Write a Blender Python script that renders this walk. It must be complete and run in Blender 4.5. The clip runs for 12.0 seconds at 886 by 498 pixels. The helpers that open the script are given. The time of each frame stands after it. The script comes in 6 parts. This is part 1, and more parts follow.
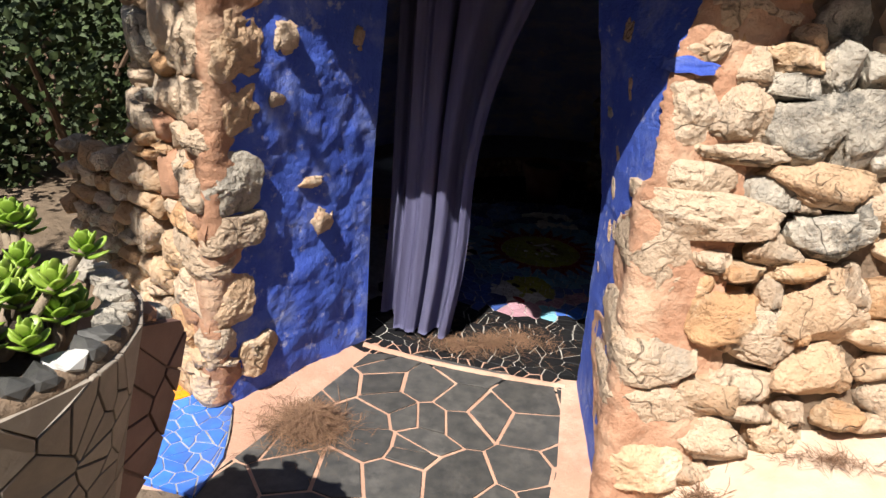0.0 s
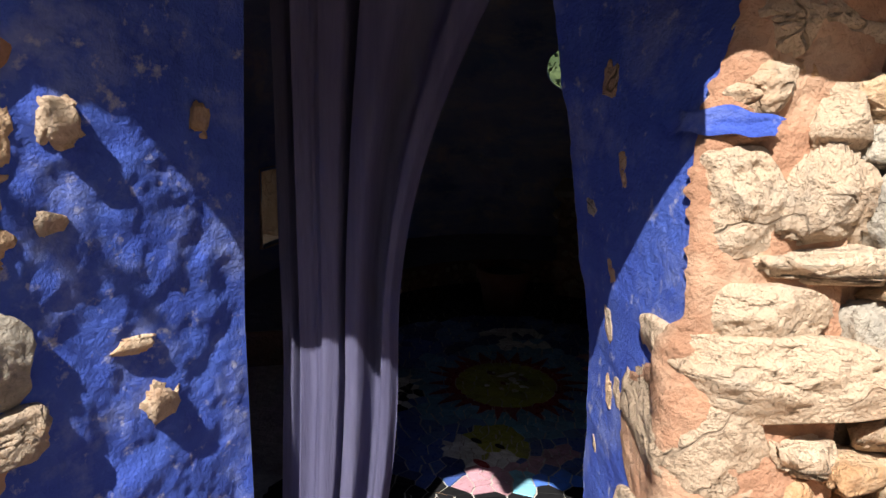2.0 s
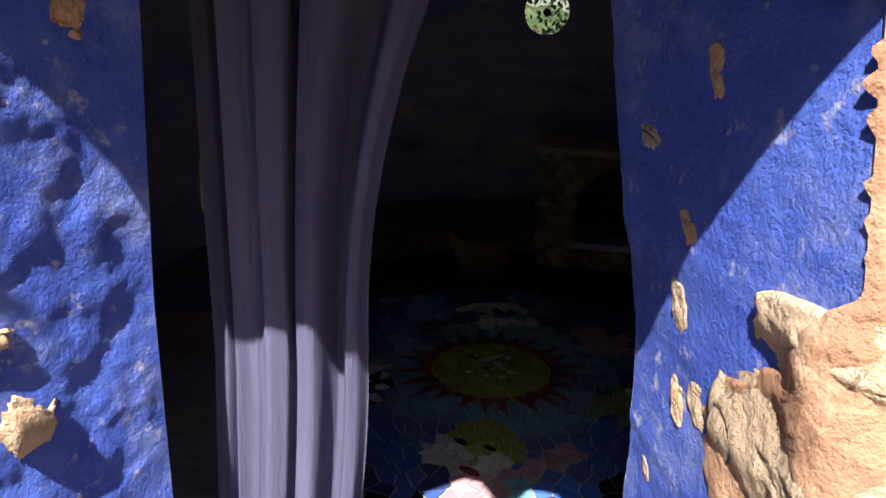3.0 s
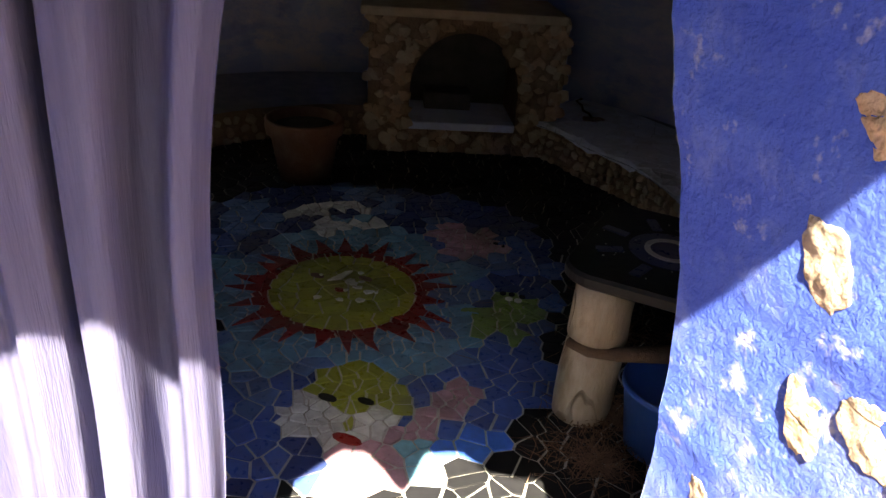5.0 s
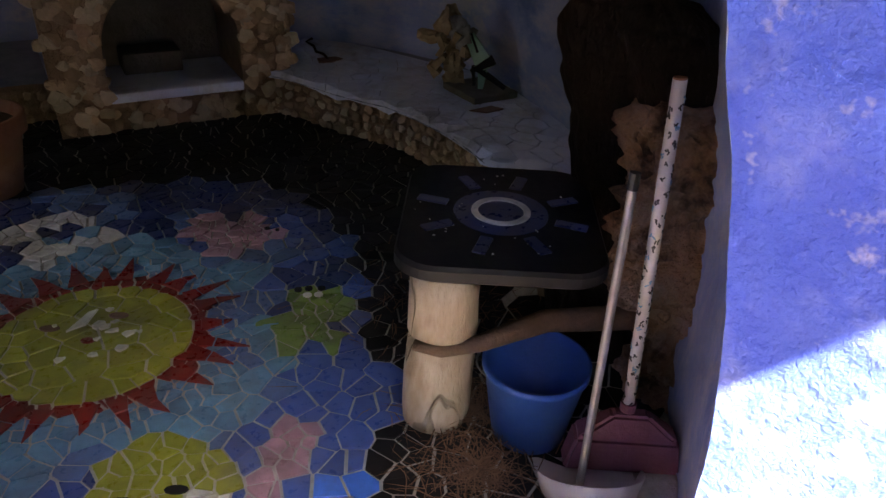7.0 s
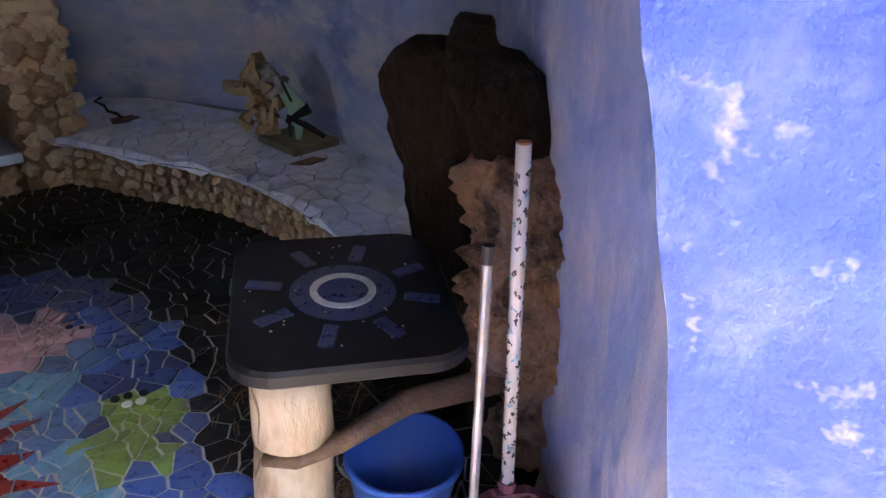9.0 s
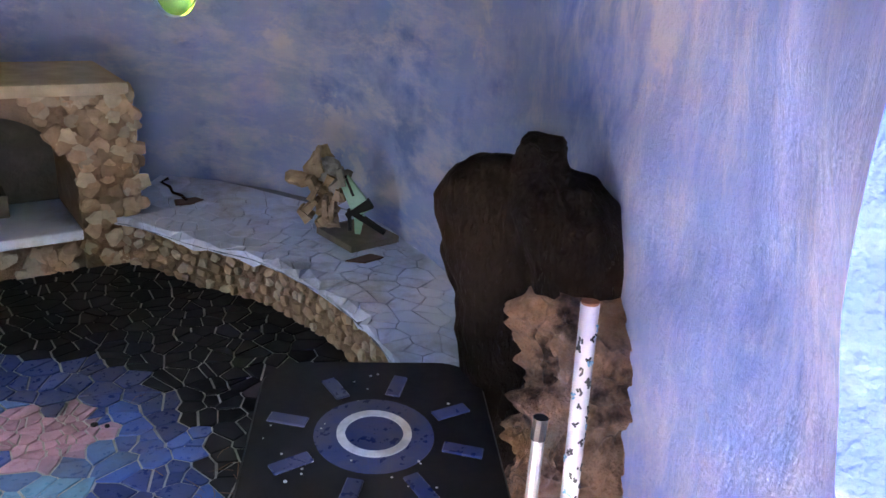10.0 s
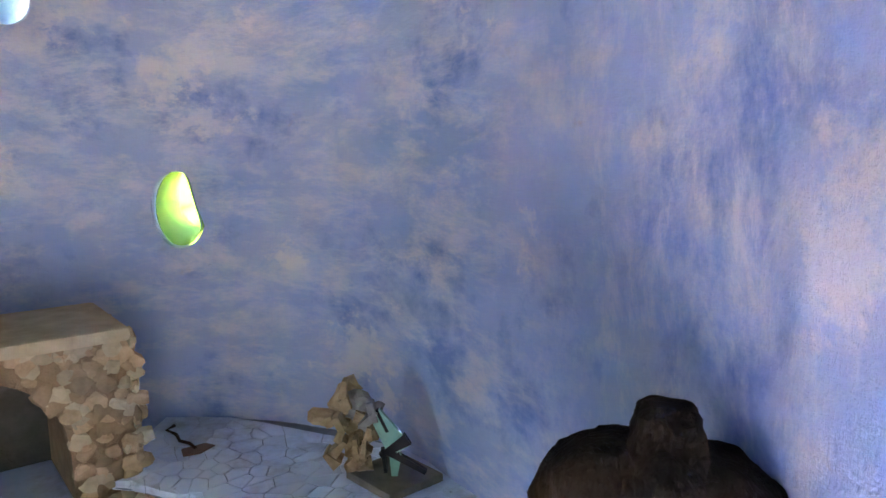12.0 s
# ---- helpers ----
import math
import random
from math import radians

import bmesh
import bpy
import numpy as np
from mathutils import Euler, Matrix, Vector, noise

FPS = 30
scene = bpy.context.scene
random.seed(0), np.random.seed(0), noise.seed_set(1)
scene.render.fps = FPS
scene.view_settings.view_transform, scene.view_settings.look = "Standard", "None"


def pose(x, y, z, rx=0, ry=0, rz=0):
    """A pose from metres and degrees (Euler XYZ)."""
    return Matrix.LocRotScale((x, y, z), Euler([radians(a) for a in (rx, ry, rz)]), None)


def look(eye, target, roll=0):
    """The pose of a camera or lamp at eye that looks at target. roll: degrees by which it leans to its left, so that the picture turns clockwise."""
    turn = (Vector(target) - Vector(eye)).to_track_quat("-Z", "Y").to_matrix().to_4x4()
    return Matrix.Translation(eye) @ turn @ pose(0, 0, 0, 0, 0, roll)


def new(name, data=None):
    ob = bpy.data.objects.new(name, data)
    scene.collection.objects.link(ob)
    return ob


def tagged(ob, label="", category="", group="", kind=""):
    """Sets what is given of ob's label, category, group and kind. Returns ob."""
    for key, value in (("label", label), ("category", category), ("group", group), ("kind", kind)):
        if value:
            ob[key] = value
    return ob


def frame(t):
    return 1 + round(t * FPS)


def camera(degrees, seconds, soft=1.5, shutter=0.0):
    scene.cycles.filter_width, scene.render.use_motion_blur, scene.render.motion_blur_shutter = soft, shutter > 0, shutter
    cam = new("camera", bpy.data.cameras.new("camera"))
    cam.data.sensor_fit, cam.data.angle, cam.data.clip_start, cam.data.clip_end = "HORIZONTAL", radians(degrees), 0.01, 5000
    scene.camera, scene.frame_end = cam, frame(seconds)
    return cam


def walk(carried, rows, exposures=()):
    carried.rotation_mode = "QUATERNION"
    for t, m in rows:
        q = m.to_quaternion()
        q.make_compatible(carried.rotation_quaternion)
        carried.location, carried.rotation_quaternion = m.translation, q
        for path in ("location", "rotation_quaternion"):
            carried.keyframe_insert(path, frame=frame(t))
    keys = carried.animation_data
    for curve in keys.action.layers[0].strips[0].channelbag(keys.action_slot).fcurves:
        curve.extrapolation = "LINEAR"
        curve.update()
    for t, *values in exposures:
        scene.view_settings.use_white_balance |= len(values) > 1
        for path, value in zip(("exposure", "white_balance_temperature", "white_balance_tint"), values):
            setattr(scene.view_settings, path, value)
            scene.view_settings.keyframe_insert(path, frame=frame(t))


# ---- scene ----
cam = camera(62.7, 12.0)
PATH = [
    (0, (0.734, -3.476, 2.133), (0.287, -1.689, 1.355), 4.7),
    (0.5, (0.752, -3.115, 2.056), (0.351, -1.318, 1.275), 0.1),
    (1, (0.72, -2.8, 1.945), (0.395, -0.947, 1.266), -0.0),
    (1.1, (0.682, -2.696, 1.94), (0.366, -0.826, 1.306), 1.1),
    (1.5, (0.591, -2.455, 1.963), (0.297, -0.57, 1.363), 0.9),
    (2, (0.612, -2.24, 1.916), (0.226, -0.351, 1.383), 1.4),
    (2.5, (0.531, -1.988, 1.775), (0.225, -0.074, 1.285), 3.5),
    (2.7, (0.457, -1.835, 1.737), (0.162, 0.072, 1.209), 2.6),
    (4.3, (0.351, -1.066, 1.573), (0.221, 0.773, 0.797), 0.0),
    (4.5, (0.27, -1.01, 1.558), (0.255, 0.829, 0.772), 1.2),
    (5, (0.148, -0.883, 1.518), (0.458, 0.876, 0.618), 4.4),
    (5.5, (0.177, -0.677, 1.469), (0.629, 1.037, 0.543), 0.1),
    (6, (0.206, -0.535, 1.428), (0.772, 1.092, 0.411), -1.2),
    (6.5, (0.183, -0.452, 1.419), (0.926, 1.096, 0.392), 1.1),
    (6.7, (0.134, -0.407, 1.427), (0.979, 1.091, 0.407), 2.3),
    (8.3, (0.045, -0.271, 1.483), (1.322, 0.915, 0.502), 4.3),
    (8.5, (0.064, -0.254, 1.483), (1.384, 0.908, 0.53), 4.7),
    (9, (0.213, -0.164, 1.466), (1.55, 0.996, 0.535), 3.3),
    (9.5, (0.352, -0.072, 1.483), (1.581, 1.237, 0.602), 1.5),
    (10, (0.402, -0.019, 1.5), (1.664, 1.34, 0.752), 4.9),
    (10.5, (0.436, 0.105, 1.49), (1.861, 1.4, 0.948), 8.0),
    (11, (0.484, 0.24, 1.472), (2.009, 1.432, 0.97), 7.1),
    (11.5, (0.576, 0.345, 1.496), (2.027, 1.654, 1.071), 4.0),
    (12, (0.58, 0.387, 1.585), (1.898, 1.862, 1.292), -0.7),
]
EXPO = [(0, 0.88, 6450, 10), (1.5, 0.9, 6450, 10), (2.7, 1.35, 6500, 11), (4.3, 2.9, 7200, 4), (5.5, 3.85, 7600, 9), (6.7, 4.6, 7600, 11), (8.3, 5.85, 6800, 9), (9.0, 6.2, 6700, 9), (9.5, 6.75, 6500, 9), (10.5, 7.65, 6200, 2), (12, 7.7, 6100, -3)]
walk(cam, [(t, look(eye, target, roll)) for t, eye, target, roll in PATH], EXPO)

# ---- light: sun from behind and to the side of the door, blue sky, an area lamp adding to the low window's daylight ----
SUN_AZ, SUN_EL = 9.0, 55.0
to_sun = Vector((-math.sin(radians(SUN_AZ)) * math.cos(radians(SUN_EL)), -math.cos(radians(SUN_AZ)) * math.cos(radians(SUN_EL)), math.sin(radians(SUN_EL))))
world = bpy.data.worlds.new("sky")
scene.world = world
world.use_nodes = True
wn = world.node_tree.nodes
sky = wn.new("ShaderNodeTexSky")
sky.sky_type, sky.sun_disc = "NISHITA", False
sky.sun_elevation, sky.sun_rotation = radians(SUN_EL), radians(180 + SUN_AZ)
world.node_tree.links.new(sky.outputs[0], wn["Background"].inputs[0])
wn["Background"].inputs[1].default_value = 0.05
sun_data = bpy.data.lights.new("sun", "SUN")
sun_data.energy, sun_data.angle, sun_data.color = 5.0, radians(0.5), (1.0, 0.94, 0.84)
sun = new("sun", sun_data)
sun.matrix_world = look(to_sun * 20, (0, 0, 0))



def window_light(place, target, sx, sy, watts):
    lamp = bpy.data.lights.new("window_daylight", "AREA")
    lamp.shape, lamp.size, lamp.size_y, lamp.energy, lamp.color = "RECTANGLE", sx, sy, watts, (0.86, 0.93, 1.0)
    ob = new("window_daylight", lamp)
    ob.matrix_world = look(place, target)
    return ob


# ---- materials ----
def pmat(name, c1, c2, scale=6.0, rough=0.8, bump=0.3, bscale=40.0, c3=None, c3scale=1.3, c3amt=0.5, c4=None, c4scale=20.0, c4lo=0.62, c4hi=0.70, metal=0.0, rnd=0.0, island=False, bdist=0.01, spec=0.4, coat=0.0, stretch=None, crack=0.0, cscale=6.0):
    m = bpy.data.materials.new(name)
    m.use_nodes = True
    nt, n = m.node_tree, m.node_tree.nodes
    p = n["Principled BSDF"]
    geo = n.new("ShaderNodeNewGeometry")
    co = geo.outputs["Position"]
    if stretch:
        mp = n.new("ShaderNodeMapping")
        mp.inputs["Scale"].default_value = stretch
        nt.links.new(co, mp.inputs[0])
        co = mp.outputs[0]

    def nz(s, det, r=0.6):
        t = n.new("ShaderNodeTexNoise")
        t.inputs["Scale"].default_value, t.inputs["Detail"].default_value, t.inputs["Roughness"].default_value = s, det, r
        nt.links.new(co, t.inputs["Vector"])
        return t.outputs["Fac"]

    def ramp(f, lo, hi):
        r = n.new("ShaderNodeMapRange")
        r.inputs[1].default_value, r.inputs[2].default_value = lo, hi
        nt.links.new(f, r.inputs[0])
        return r.outputs[0]

    def mix(f, a, b):
        x = n.new("ShaderNodeMix")
        x.data_type = "RGBA"
        nt.links.new(f, x.inputs[0])
        for s, v in ((6, a), (7, b)):
            if isinstance(v, tuple):
                x.inputs[s].default_value = (*v, 1)
            else:
                nt.links.new(v, x.inputs[s])
        return x.outputs[2]

    col = mix(ramp(nz(scale, 6), 0.35, 0.65), c1, c2)
    if c3:
        col = mix(ramp(nz(c3scale, 5, 0.7), 0.5 - 0.25 * c3amt + 0.1, 0.75 - 0.2 * c3amt), col, c3)
    if c4:
        col = mix(ramp(nz(c4scale, 4, 0.65), c4lo, c4hi), col, c4)
    rift = None
    if crack:
        for f in (nz(cscale, 2, 0.5),):
            d = n.new("ShaderNodeMath")
            d.operation = "SUBTRACT"
            nt.links.new(f, d.inputs[0])
            d.inputs[1].default_value = 0.5
            e = n.new("ShaderNodeMath")
            e.operation = "ABSOLUTE"
            nt.links.new(d.outputs[0], e.inputs[0])
            g = ramp(e.outputs[0], 0.0, 0.010)
            x = n.new("ShaderNodeMath")
            x.operation = "MAXIMUM"
            nt.links.new(g, x.inputs[0])
            nt.links.new(ramp(nz(cscale * 0.6, 2, 0.5), 0.44, 0.52), x.inputs[1])
            g = x.outputs[0]
            rift = g
        fade = n.new("ShaderNodeMapRange")
        fade.inputs[3].default_value, fade.inputs[4].default_value = 0.55, 0.0
        nt.links.new(rift, fade.inputs[0])
        col = mix(fade.outputs[0], col, tuple(0.42 * v for v in c2))
    if rnd:
        hs = n.new("ShaderNodeHueSaturation")
        if island:
            src = geo.outputs["Random Per Island"]
        else:
            src = n.new("ShaderNodeObjectInfo").outputs["Random"]
        r = n.new("ShaderNodeMapRange")
        r.inputs[3].default_value, r.inputs[4].default_value = 1 - rnd, 1 + rnd
        nt.links.new(src, r.inputs[0])
        nt.links.new(r.outputs[0], hs.inputs["Value"])
        nt.links.new(col, hs.inputs["Color"])
        col = hs.outputs[0]
    nt.links.new(col, p.inputs["Base Color"])
    p.inputs["Metallic"].default_value, p.inputs["Specular IOR Level"].default_value = metal, spec
    p.inputs["Coat Weight"].default_value = coat
    rr = n.new("ShaderNodeMapRange")
    rr.inputs[3].default_value, rr.inputs[4].default_value = max(0.03, rough - 0.12), min(1, rough + 0.12)
    nt.links.new(nz(scale * 2.3, 3), rr.inputs[0])
    nt.links.new(rr.outputs[0], p.inputs["Roughness"])
    if bump:
        b1, b2 = n.new("ShaderNodeBump"), n.new("ShaderNodeBump")
        b1.inputs["Strength"].default_value, b1.inputs["Distance"].default_value = bump, bdist * 2.5
        nt.links.new(nz(bscale * 0.25, 5), b1.inputs["Height"])
        b2.inputs["Strength"].default_value, b2.inputs["Distance"].default_value = bump, bdist
        nt.links.new(nz(bscale, 8, 0.7), b2.inputs["Height"])
        nt.links.new(b1.outputs[0], b2.inputs["Normal"])
        out = b2.outputs[0]
        if crack:
            b3 = n.new("ShaderNodeBump")
            b3.inputs["Strength"].default_value, b3.inputs["Distance"].default_value = crack, 0.02
            nt.links.new(rift, b3.inputs["Height"])
            nt.links.new(out, b3.inputs["Normal"])
            out = b3.outputs[0]
        nt.links.new(out, p.inputs["Normal"])
    return m


M = {}
M["cream"] = pmat("limestone_cream", (0.62, 0.475, 0.35), (0.52, 0.385, 0.275), 6, 0.9, 0.8, 30, (0.42, 0.35, 0.28), 3.5, 0.35, c4=(0.56, 0.35, 0.22), c4scale=6, c4lo=0.58, c4hi=0.76, rnd=0.13, bdist=0.026, crack=0.8, cscale=4)
M["ochre"] = pmat("limestone_ochre", (0.58, 0.40, 0.265), (0.47, 0.32, 0.20), 7, 0.9, 0.7, 30, (0.66, 0.53, 0.40), 4, 0.4, c4=(0.40, 0.22, 0.11), c4scale=8, c4lo=0.60, c4hi=0.76, rnd=0.12, bdist=0.026, crack=0.8, cscale=5)
M["orange"] = pmat("limestone_orange", (0.52, 0.31, 0.165), (0.43, 0.25, 0.135), 8, 0.9, 0.7, 30, (0.62, 0.47, 0.32), 4, 0.4, c4=(0.30, 0.15, 0.07), c4scale=10, c4lo=0.60, c4hi=0.74, rnd=0.12, bdist=0.026, crack=0.8, cscale=5)
M["grey"] = pmat("limestone_lichen_grey", (0.54, 0.48, 0.40), (0.36, 0.325, 0.28), 11, 0.92, 0.7, 36, (0.10, 0.097, 0.09), 8, 0.36, c4=(0.64, 0.58, 0.50), c4scale=14, rnd=0.15, bdist=0.026, crack=0.9, cscale=5)
M["pink"] = pmat("mortar_terracotta", (0.45, 0.245, 0.155), (0.35, 0.19, 0.12), 5, 0.95, 0.8, 60, (0.54, 0.37, 0.26), 2.2, 0.45, bdist=0.008)
M["salmon"] = pmat("salmon_landing_mortar", (0.48, 0.285, 0.205), (0.42, 0.245, 0.175), 5, 0.95, 0.6, 60, (0.54, 0.37, 0.28), 2.2, 0.45, bdist=0.005)
M["deep"] = pmat("wall_core_earth", (0.22, 0.15, 0.10), (0.12, 0.09, 0.065), 8, 0.95, 0.8, 40)
M["blue"] = pmat("blue_limewash_outside", (0.038, 0.080, 0.43), (0.058, 0.115, 0.50), 7, 0.85, 0.6, 90, (0.15, 0.20, 0.50), 4.0, 0.38, c4=(0.40, 0.41, 0.52), c4scale=15, c4lo=0.60, c4hi=0.74, bdist=0.006)


def limewash():
    m = bpy.data.materials.new("lavender_limewash_inside")
    m.use_nodes = True
    nt, n = m.node_tree, m.node_tree.nodes
    p = n["Principled BSDF"]
    pos = n.new("ShaderNodeNewGeometry").outputs["Position"]

    def wash(scale, detail, stretch=(1, 1, 1), turn=0.0, rough=0.6, bend=0.0):
        mp = n.new("ShaderNodeMapping")
        mp.inputs["Scale"].default_value, mp.inputs["Rotation"].default_value = stretch, (turn, 0, 0)
        nt.links.new(pos, mp.inputs[0])
        t = n.new("ShaderNodeTexNoise")
        t.inputs["Scale"].default_value, t.inputs["Detail"].default_value = scale, detail
        t.inputs["Roughness"].default_value, t.inputs["Distortion"].default_value = rough, bend
        nt.links.new(mp.outputs[0], t.inputs["Vector"])
        return t.outputs["Fac"]

    def cut(f, lo, hi, top=1.0):
        r = n.new("ShaderNodeMapRange")
        r.inputs[1].default_value, r.inputs[2].default_value, r.inputs[4].default_value = lo, hi, top
        nt.links.new(f, r.inputs[0])
        return r.outputs[0]

    def calc(op, a, b):
        x = n.new("ShaderNodeMath")
        x.operation = op
        for k, v in enumerate((a, b)):
            if isinstance(v, float):
                x.inputs[k].default_value = v
            else:
                nt.links.new(v, x.inputs[k])
        return x.outputs[0]

    def mix(f, a, b):
        x = n.new("ShaderNodeMix")
        x.data_type = "RGBA"
        nt.links.new(f, x.inputs[0])
        for k, v in ((6, a), (7, b)):
            if isinstance(v, tuple):
                x.inputs[k].default_value = (*v, 1)
            else:
                nt.links.new(v, x.inputs[k])
        return x.outputs[2]

    axes = n.new("ShaderNodeSeparateXYZ")
    nt.links.new(pos, axes.inputs[0])
    level = wash(2.4, 9, (1, 1, 2.6), 0.15, 0.7, 0.2)
    upright = wash(3.2, 9, (1.4, 1.4, 0.9), 0.2, 0.74, 0.2)
    far = cut(axes.outputs["Y"], 1.2, 2.2)
    strokes = calc("ADD", calc("MULTIPLY", level, far), calc("MULTIPLY", upright, calc("SUBTRACT", 1.0, far)))
    broad = wash(1.1, 7, (1, 1, 1.2), 0.0, 0.62)
    col = mix(cut(broad, 0.36, 0.62), (0.215, 0.305, 0.56), (0.34, 0.385, 0.575))
    col = mix(cut(strokes, 0.46, 0.62, 0.8), col, (0.47, 0.475, 0.565))
    col = mix(calc("MULTIPLY", cut(wash(1.9, 9, (1, 1, 1.1), 0.0, 0.7), 0.53, 0.64, 0.75), cut(strokes, 0.60, 0.44)), col, (0.12, 0.19, 0.44))
    col = mix(cut(calc("MULTIPLY", wash(5.0, 10, (1, 1, 1.6), 0.0, 0.75), cut(broad, 0.4, 0.6)), 0.42, 0.56, 0.8), col, (0.53, 0.515, 0.545))
    col = mix(cut(wash(4.2, 8, (1, 1, 1.5), 0.3, 0.7), 0.64, 0.74, 0.6), col, (0.33, 0.29, 0.27))
    col = mix(cut(wash(16.0, 8, (1, 1, 2.4), 0.2, 0.75), 0.64, 0.74, 0.55), col, (0.12, 0.16, 0.31))
    nt.links.new(col, p.inputs["Base Color"])
    p.inputs["Roughness"].default_value, p.inputs["Specular IOR Level"].default_value = 0.92, 0.25
    out = None
    for f, depth, strength in ((strokes, 0.022, 0.55), (wash(11.0, 8, (1, 1, 1.6), 0.2, 0.7), 0.010, 0.5), (wash(60.0, 6), 0.003, 0.4)):
        b = n.new("ShaderNodeBump")
        b.inputs["Strength"].default_value, b.inputs["Distance"].default_value = strength, depth
        nt.links.new(f, b.inputs["Height"])
        if out:
            nt.links.new(out, b.inputs["Normal"])
        out = b.outputs[0]
    nt.links.new(out, p.inputs["Normal"])
    return m


M["lav"] = limewash()


# Mostly unseen ground, kept dark so less sunlight bounces into the doorway.
M["ground"] = pmat("dark_brown_earth", (0.20, 0.145, 0.10), (0.13, 0.095, 0.065), 9, 0.95, 0.8, 60, (0.28, 0.21, 0.15), 0.9, 0.4, c4=(0.09, 0.065, 0.04), c4scale=25, bdist=0.012)
M["apron"] = pmat("pale_pink_mortar_apron", (0.60, 0.43, 0.325), (0.52, 0.37, 0.275), 4, 0.95, 0.4, 80, (0.66, 0.51, 0.40), 1.2, 0.5, bdist=0.004)
M["slate"] = pmat("dark_slate", (0.045, 0.045, 0.045), (0.075, 0.072, 0.068), 14, 0.55, 0.35, 60, (0.10, 0.095, 0.09), 5, 0.3, rnd=0.2, bdist=0.003)
M["taupe"] = pmat("taupe_slate", (0.27, 0.23, 0.19), (0.20, 0.17, 0.145), 10, 0.6, 0.3, 60, rnd=0.15, bdist=0.003)
M["maroon"] = pmat("maroon_slate", (0.12, 0.065, 0.055), (0.16, 0.09, 0.075), 10, 0.6, 0.3, 60, rnd=0.15, bdist=0.003)


def tile(name, c, rough=0.3, rnd=0.16, spec=0.4):
    d = tuple(v * 0.8 for v in c)
    for key, isl in ((name, False), (name + "_s", True)):
        M[key] = pmat("glazed_tile_" + name, c, d, 18, rough, 0.15, 30, tuple(0.45 * v + 0.45 * w for v, w in zip(c, (0.12, 0.105, 0.095) if name != "black" else (0.02, 0.02, 0.02))), 3.2, 0.5, rnd=rnd, island=isl, bdist=0.002, spec=spec)


tile("black", (0.012, 0.012, 0.014), 0.5, 0.2, 0.2)
tile("royal", (0.062, 0.118, 0.38))
tile("deepblue", (0.03, 0.05, 0.17))
tile("sky", (0.15, 0.32, 0.48))
tile("cobalt", (0.055, 0.19, 0.72), 0.35)
tile("cyan", (0.22, 0.55, 0.72), 0.35)
tile("mid", (0.105, 0.19, 0.40))
tile("lime", (0.33, 0.34, 0.05))
tile("green", (0.20, 0.30, 0.07))
tile("red", (0.22, 0.018, 0.015))
tile("rose", (0.52, 0.30, 0.36))
tile("white", (0.70, 0.70, 0.68))
tile("yellow", (0.80, 0.62, 0.03))
tile("amber", (0.80, 0.30, 0.01))
M["grout_w"] = pmat("pale_grout", (0.50, 0.475, 0.44), (0.36, 0.34, 0.31), 20, 0.95, 0.5, 90, (0.24, 0.22, 0.19), 3, 0.35)
M["grout_b"] = pmat("blue_grey_grout", (0.24, 0.27, 0.36), (0.16, 0.18, 0.25), 20, 0.95, 0.5, 90)
M["curtain"] = pmat("mauve_cotton_rib", (0.225, 0.222, 0.385), (0.185, 0.182, 0.325), 30, 0.95, 0.5, 220, (0.265, 0.26, 0.43), 4, 0.4, bdist=0.003, spec=0.1, stretch=(1, 1, 0.06))
M["bench"] = pmat("pale_blue_bench_tile", (0.47, 0.56, 0.76), (0.55, 0.62, 0.78), 10, 0.7, 0.4, 60, (0.34, 0.37, 0.47), 3, 0.4, c4=(0.22, 0.23, 0.28), c4scale=13, c4lo=0.66, c4hi=0.76, rnd=0.06, bdist=0.003)
M["benchedge"] = pmat("grey_blue_bench_bed", (0.19, 0.22, 0.29), (0.25, 0.28, 0.36), 12, 0.9, 0.8, 60, bdist=0.006)
M["pebble_a"] = pmat("pebble_tan", (0.36, 0.26, 0.175), (0.26, 0.185, 0.12), 20, 0.85, 0.5, 70, rnd=0.3, bdist=0.004)
M["pebble_b"] = pmat("pebble_pale", (0.42, 0.35, 0.255), (0.33, 0.27, 0.195), 20, 0.85, 0.5, 70, rnd=0.2, bdist=0.004)
M["pebmortar"] = pmat("brown_bedding_mortar", (0.27, 0.185, 0.125), (0.20, 0.14, 0.095), 12, 0.95, 0.9, 60, bdist=0.014)
M["dark_brick"] = pmat("dark_firebrick", (0.055, 0.052, 0.05), (0.09, 0.085, 0.08), 9, 0.95, 0.5, 50)
M["mantel"] = pmat("mantel_sandstone", (0.45, 0.37, 0.27), (0.34, 0.28, 0.20), 10, 0.9, 0.6, 60, bdist=0.005)
M["log"] = pmat("peeled_pine_log", (0.44, 0.36, 0.26), (0.32, 0.245, 0.165), 12, 0.8, 0.5, 60, (0.52, 0.46, 0.37), 4, 0.5, c4=(0.17, 0.12, 0.08), c4scale=7, c4lo=0.56, c4hi=0.72, bdist=0.006, stretch=(1, 1, 0.35), crack=0.8, cscale=5)
M["branch"] = pmat("weathered_branch", (0.16, 0.10, 0.065), (0.10, 0.065, 0.045), 14, 0.85, 0.6, 60, bdist=0.006)
M["char"] = pmat("charred_bark", (0.012, 0.009, 0.008), (0.026, 0.018, 0.013), 6, 0.7, 1.0, 24, (0.060, 0.030, 0.017), 1.8, 0.34, c4=(0.035, 0.029, 0.025), c4scale=10, c4lo=0.64, c4hi=0.74, bdist=0.05, stretch=(1, 1, 0.5), crack=0.9, cscale=7, spec=0.08)
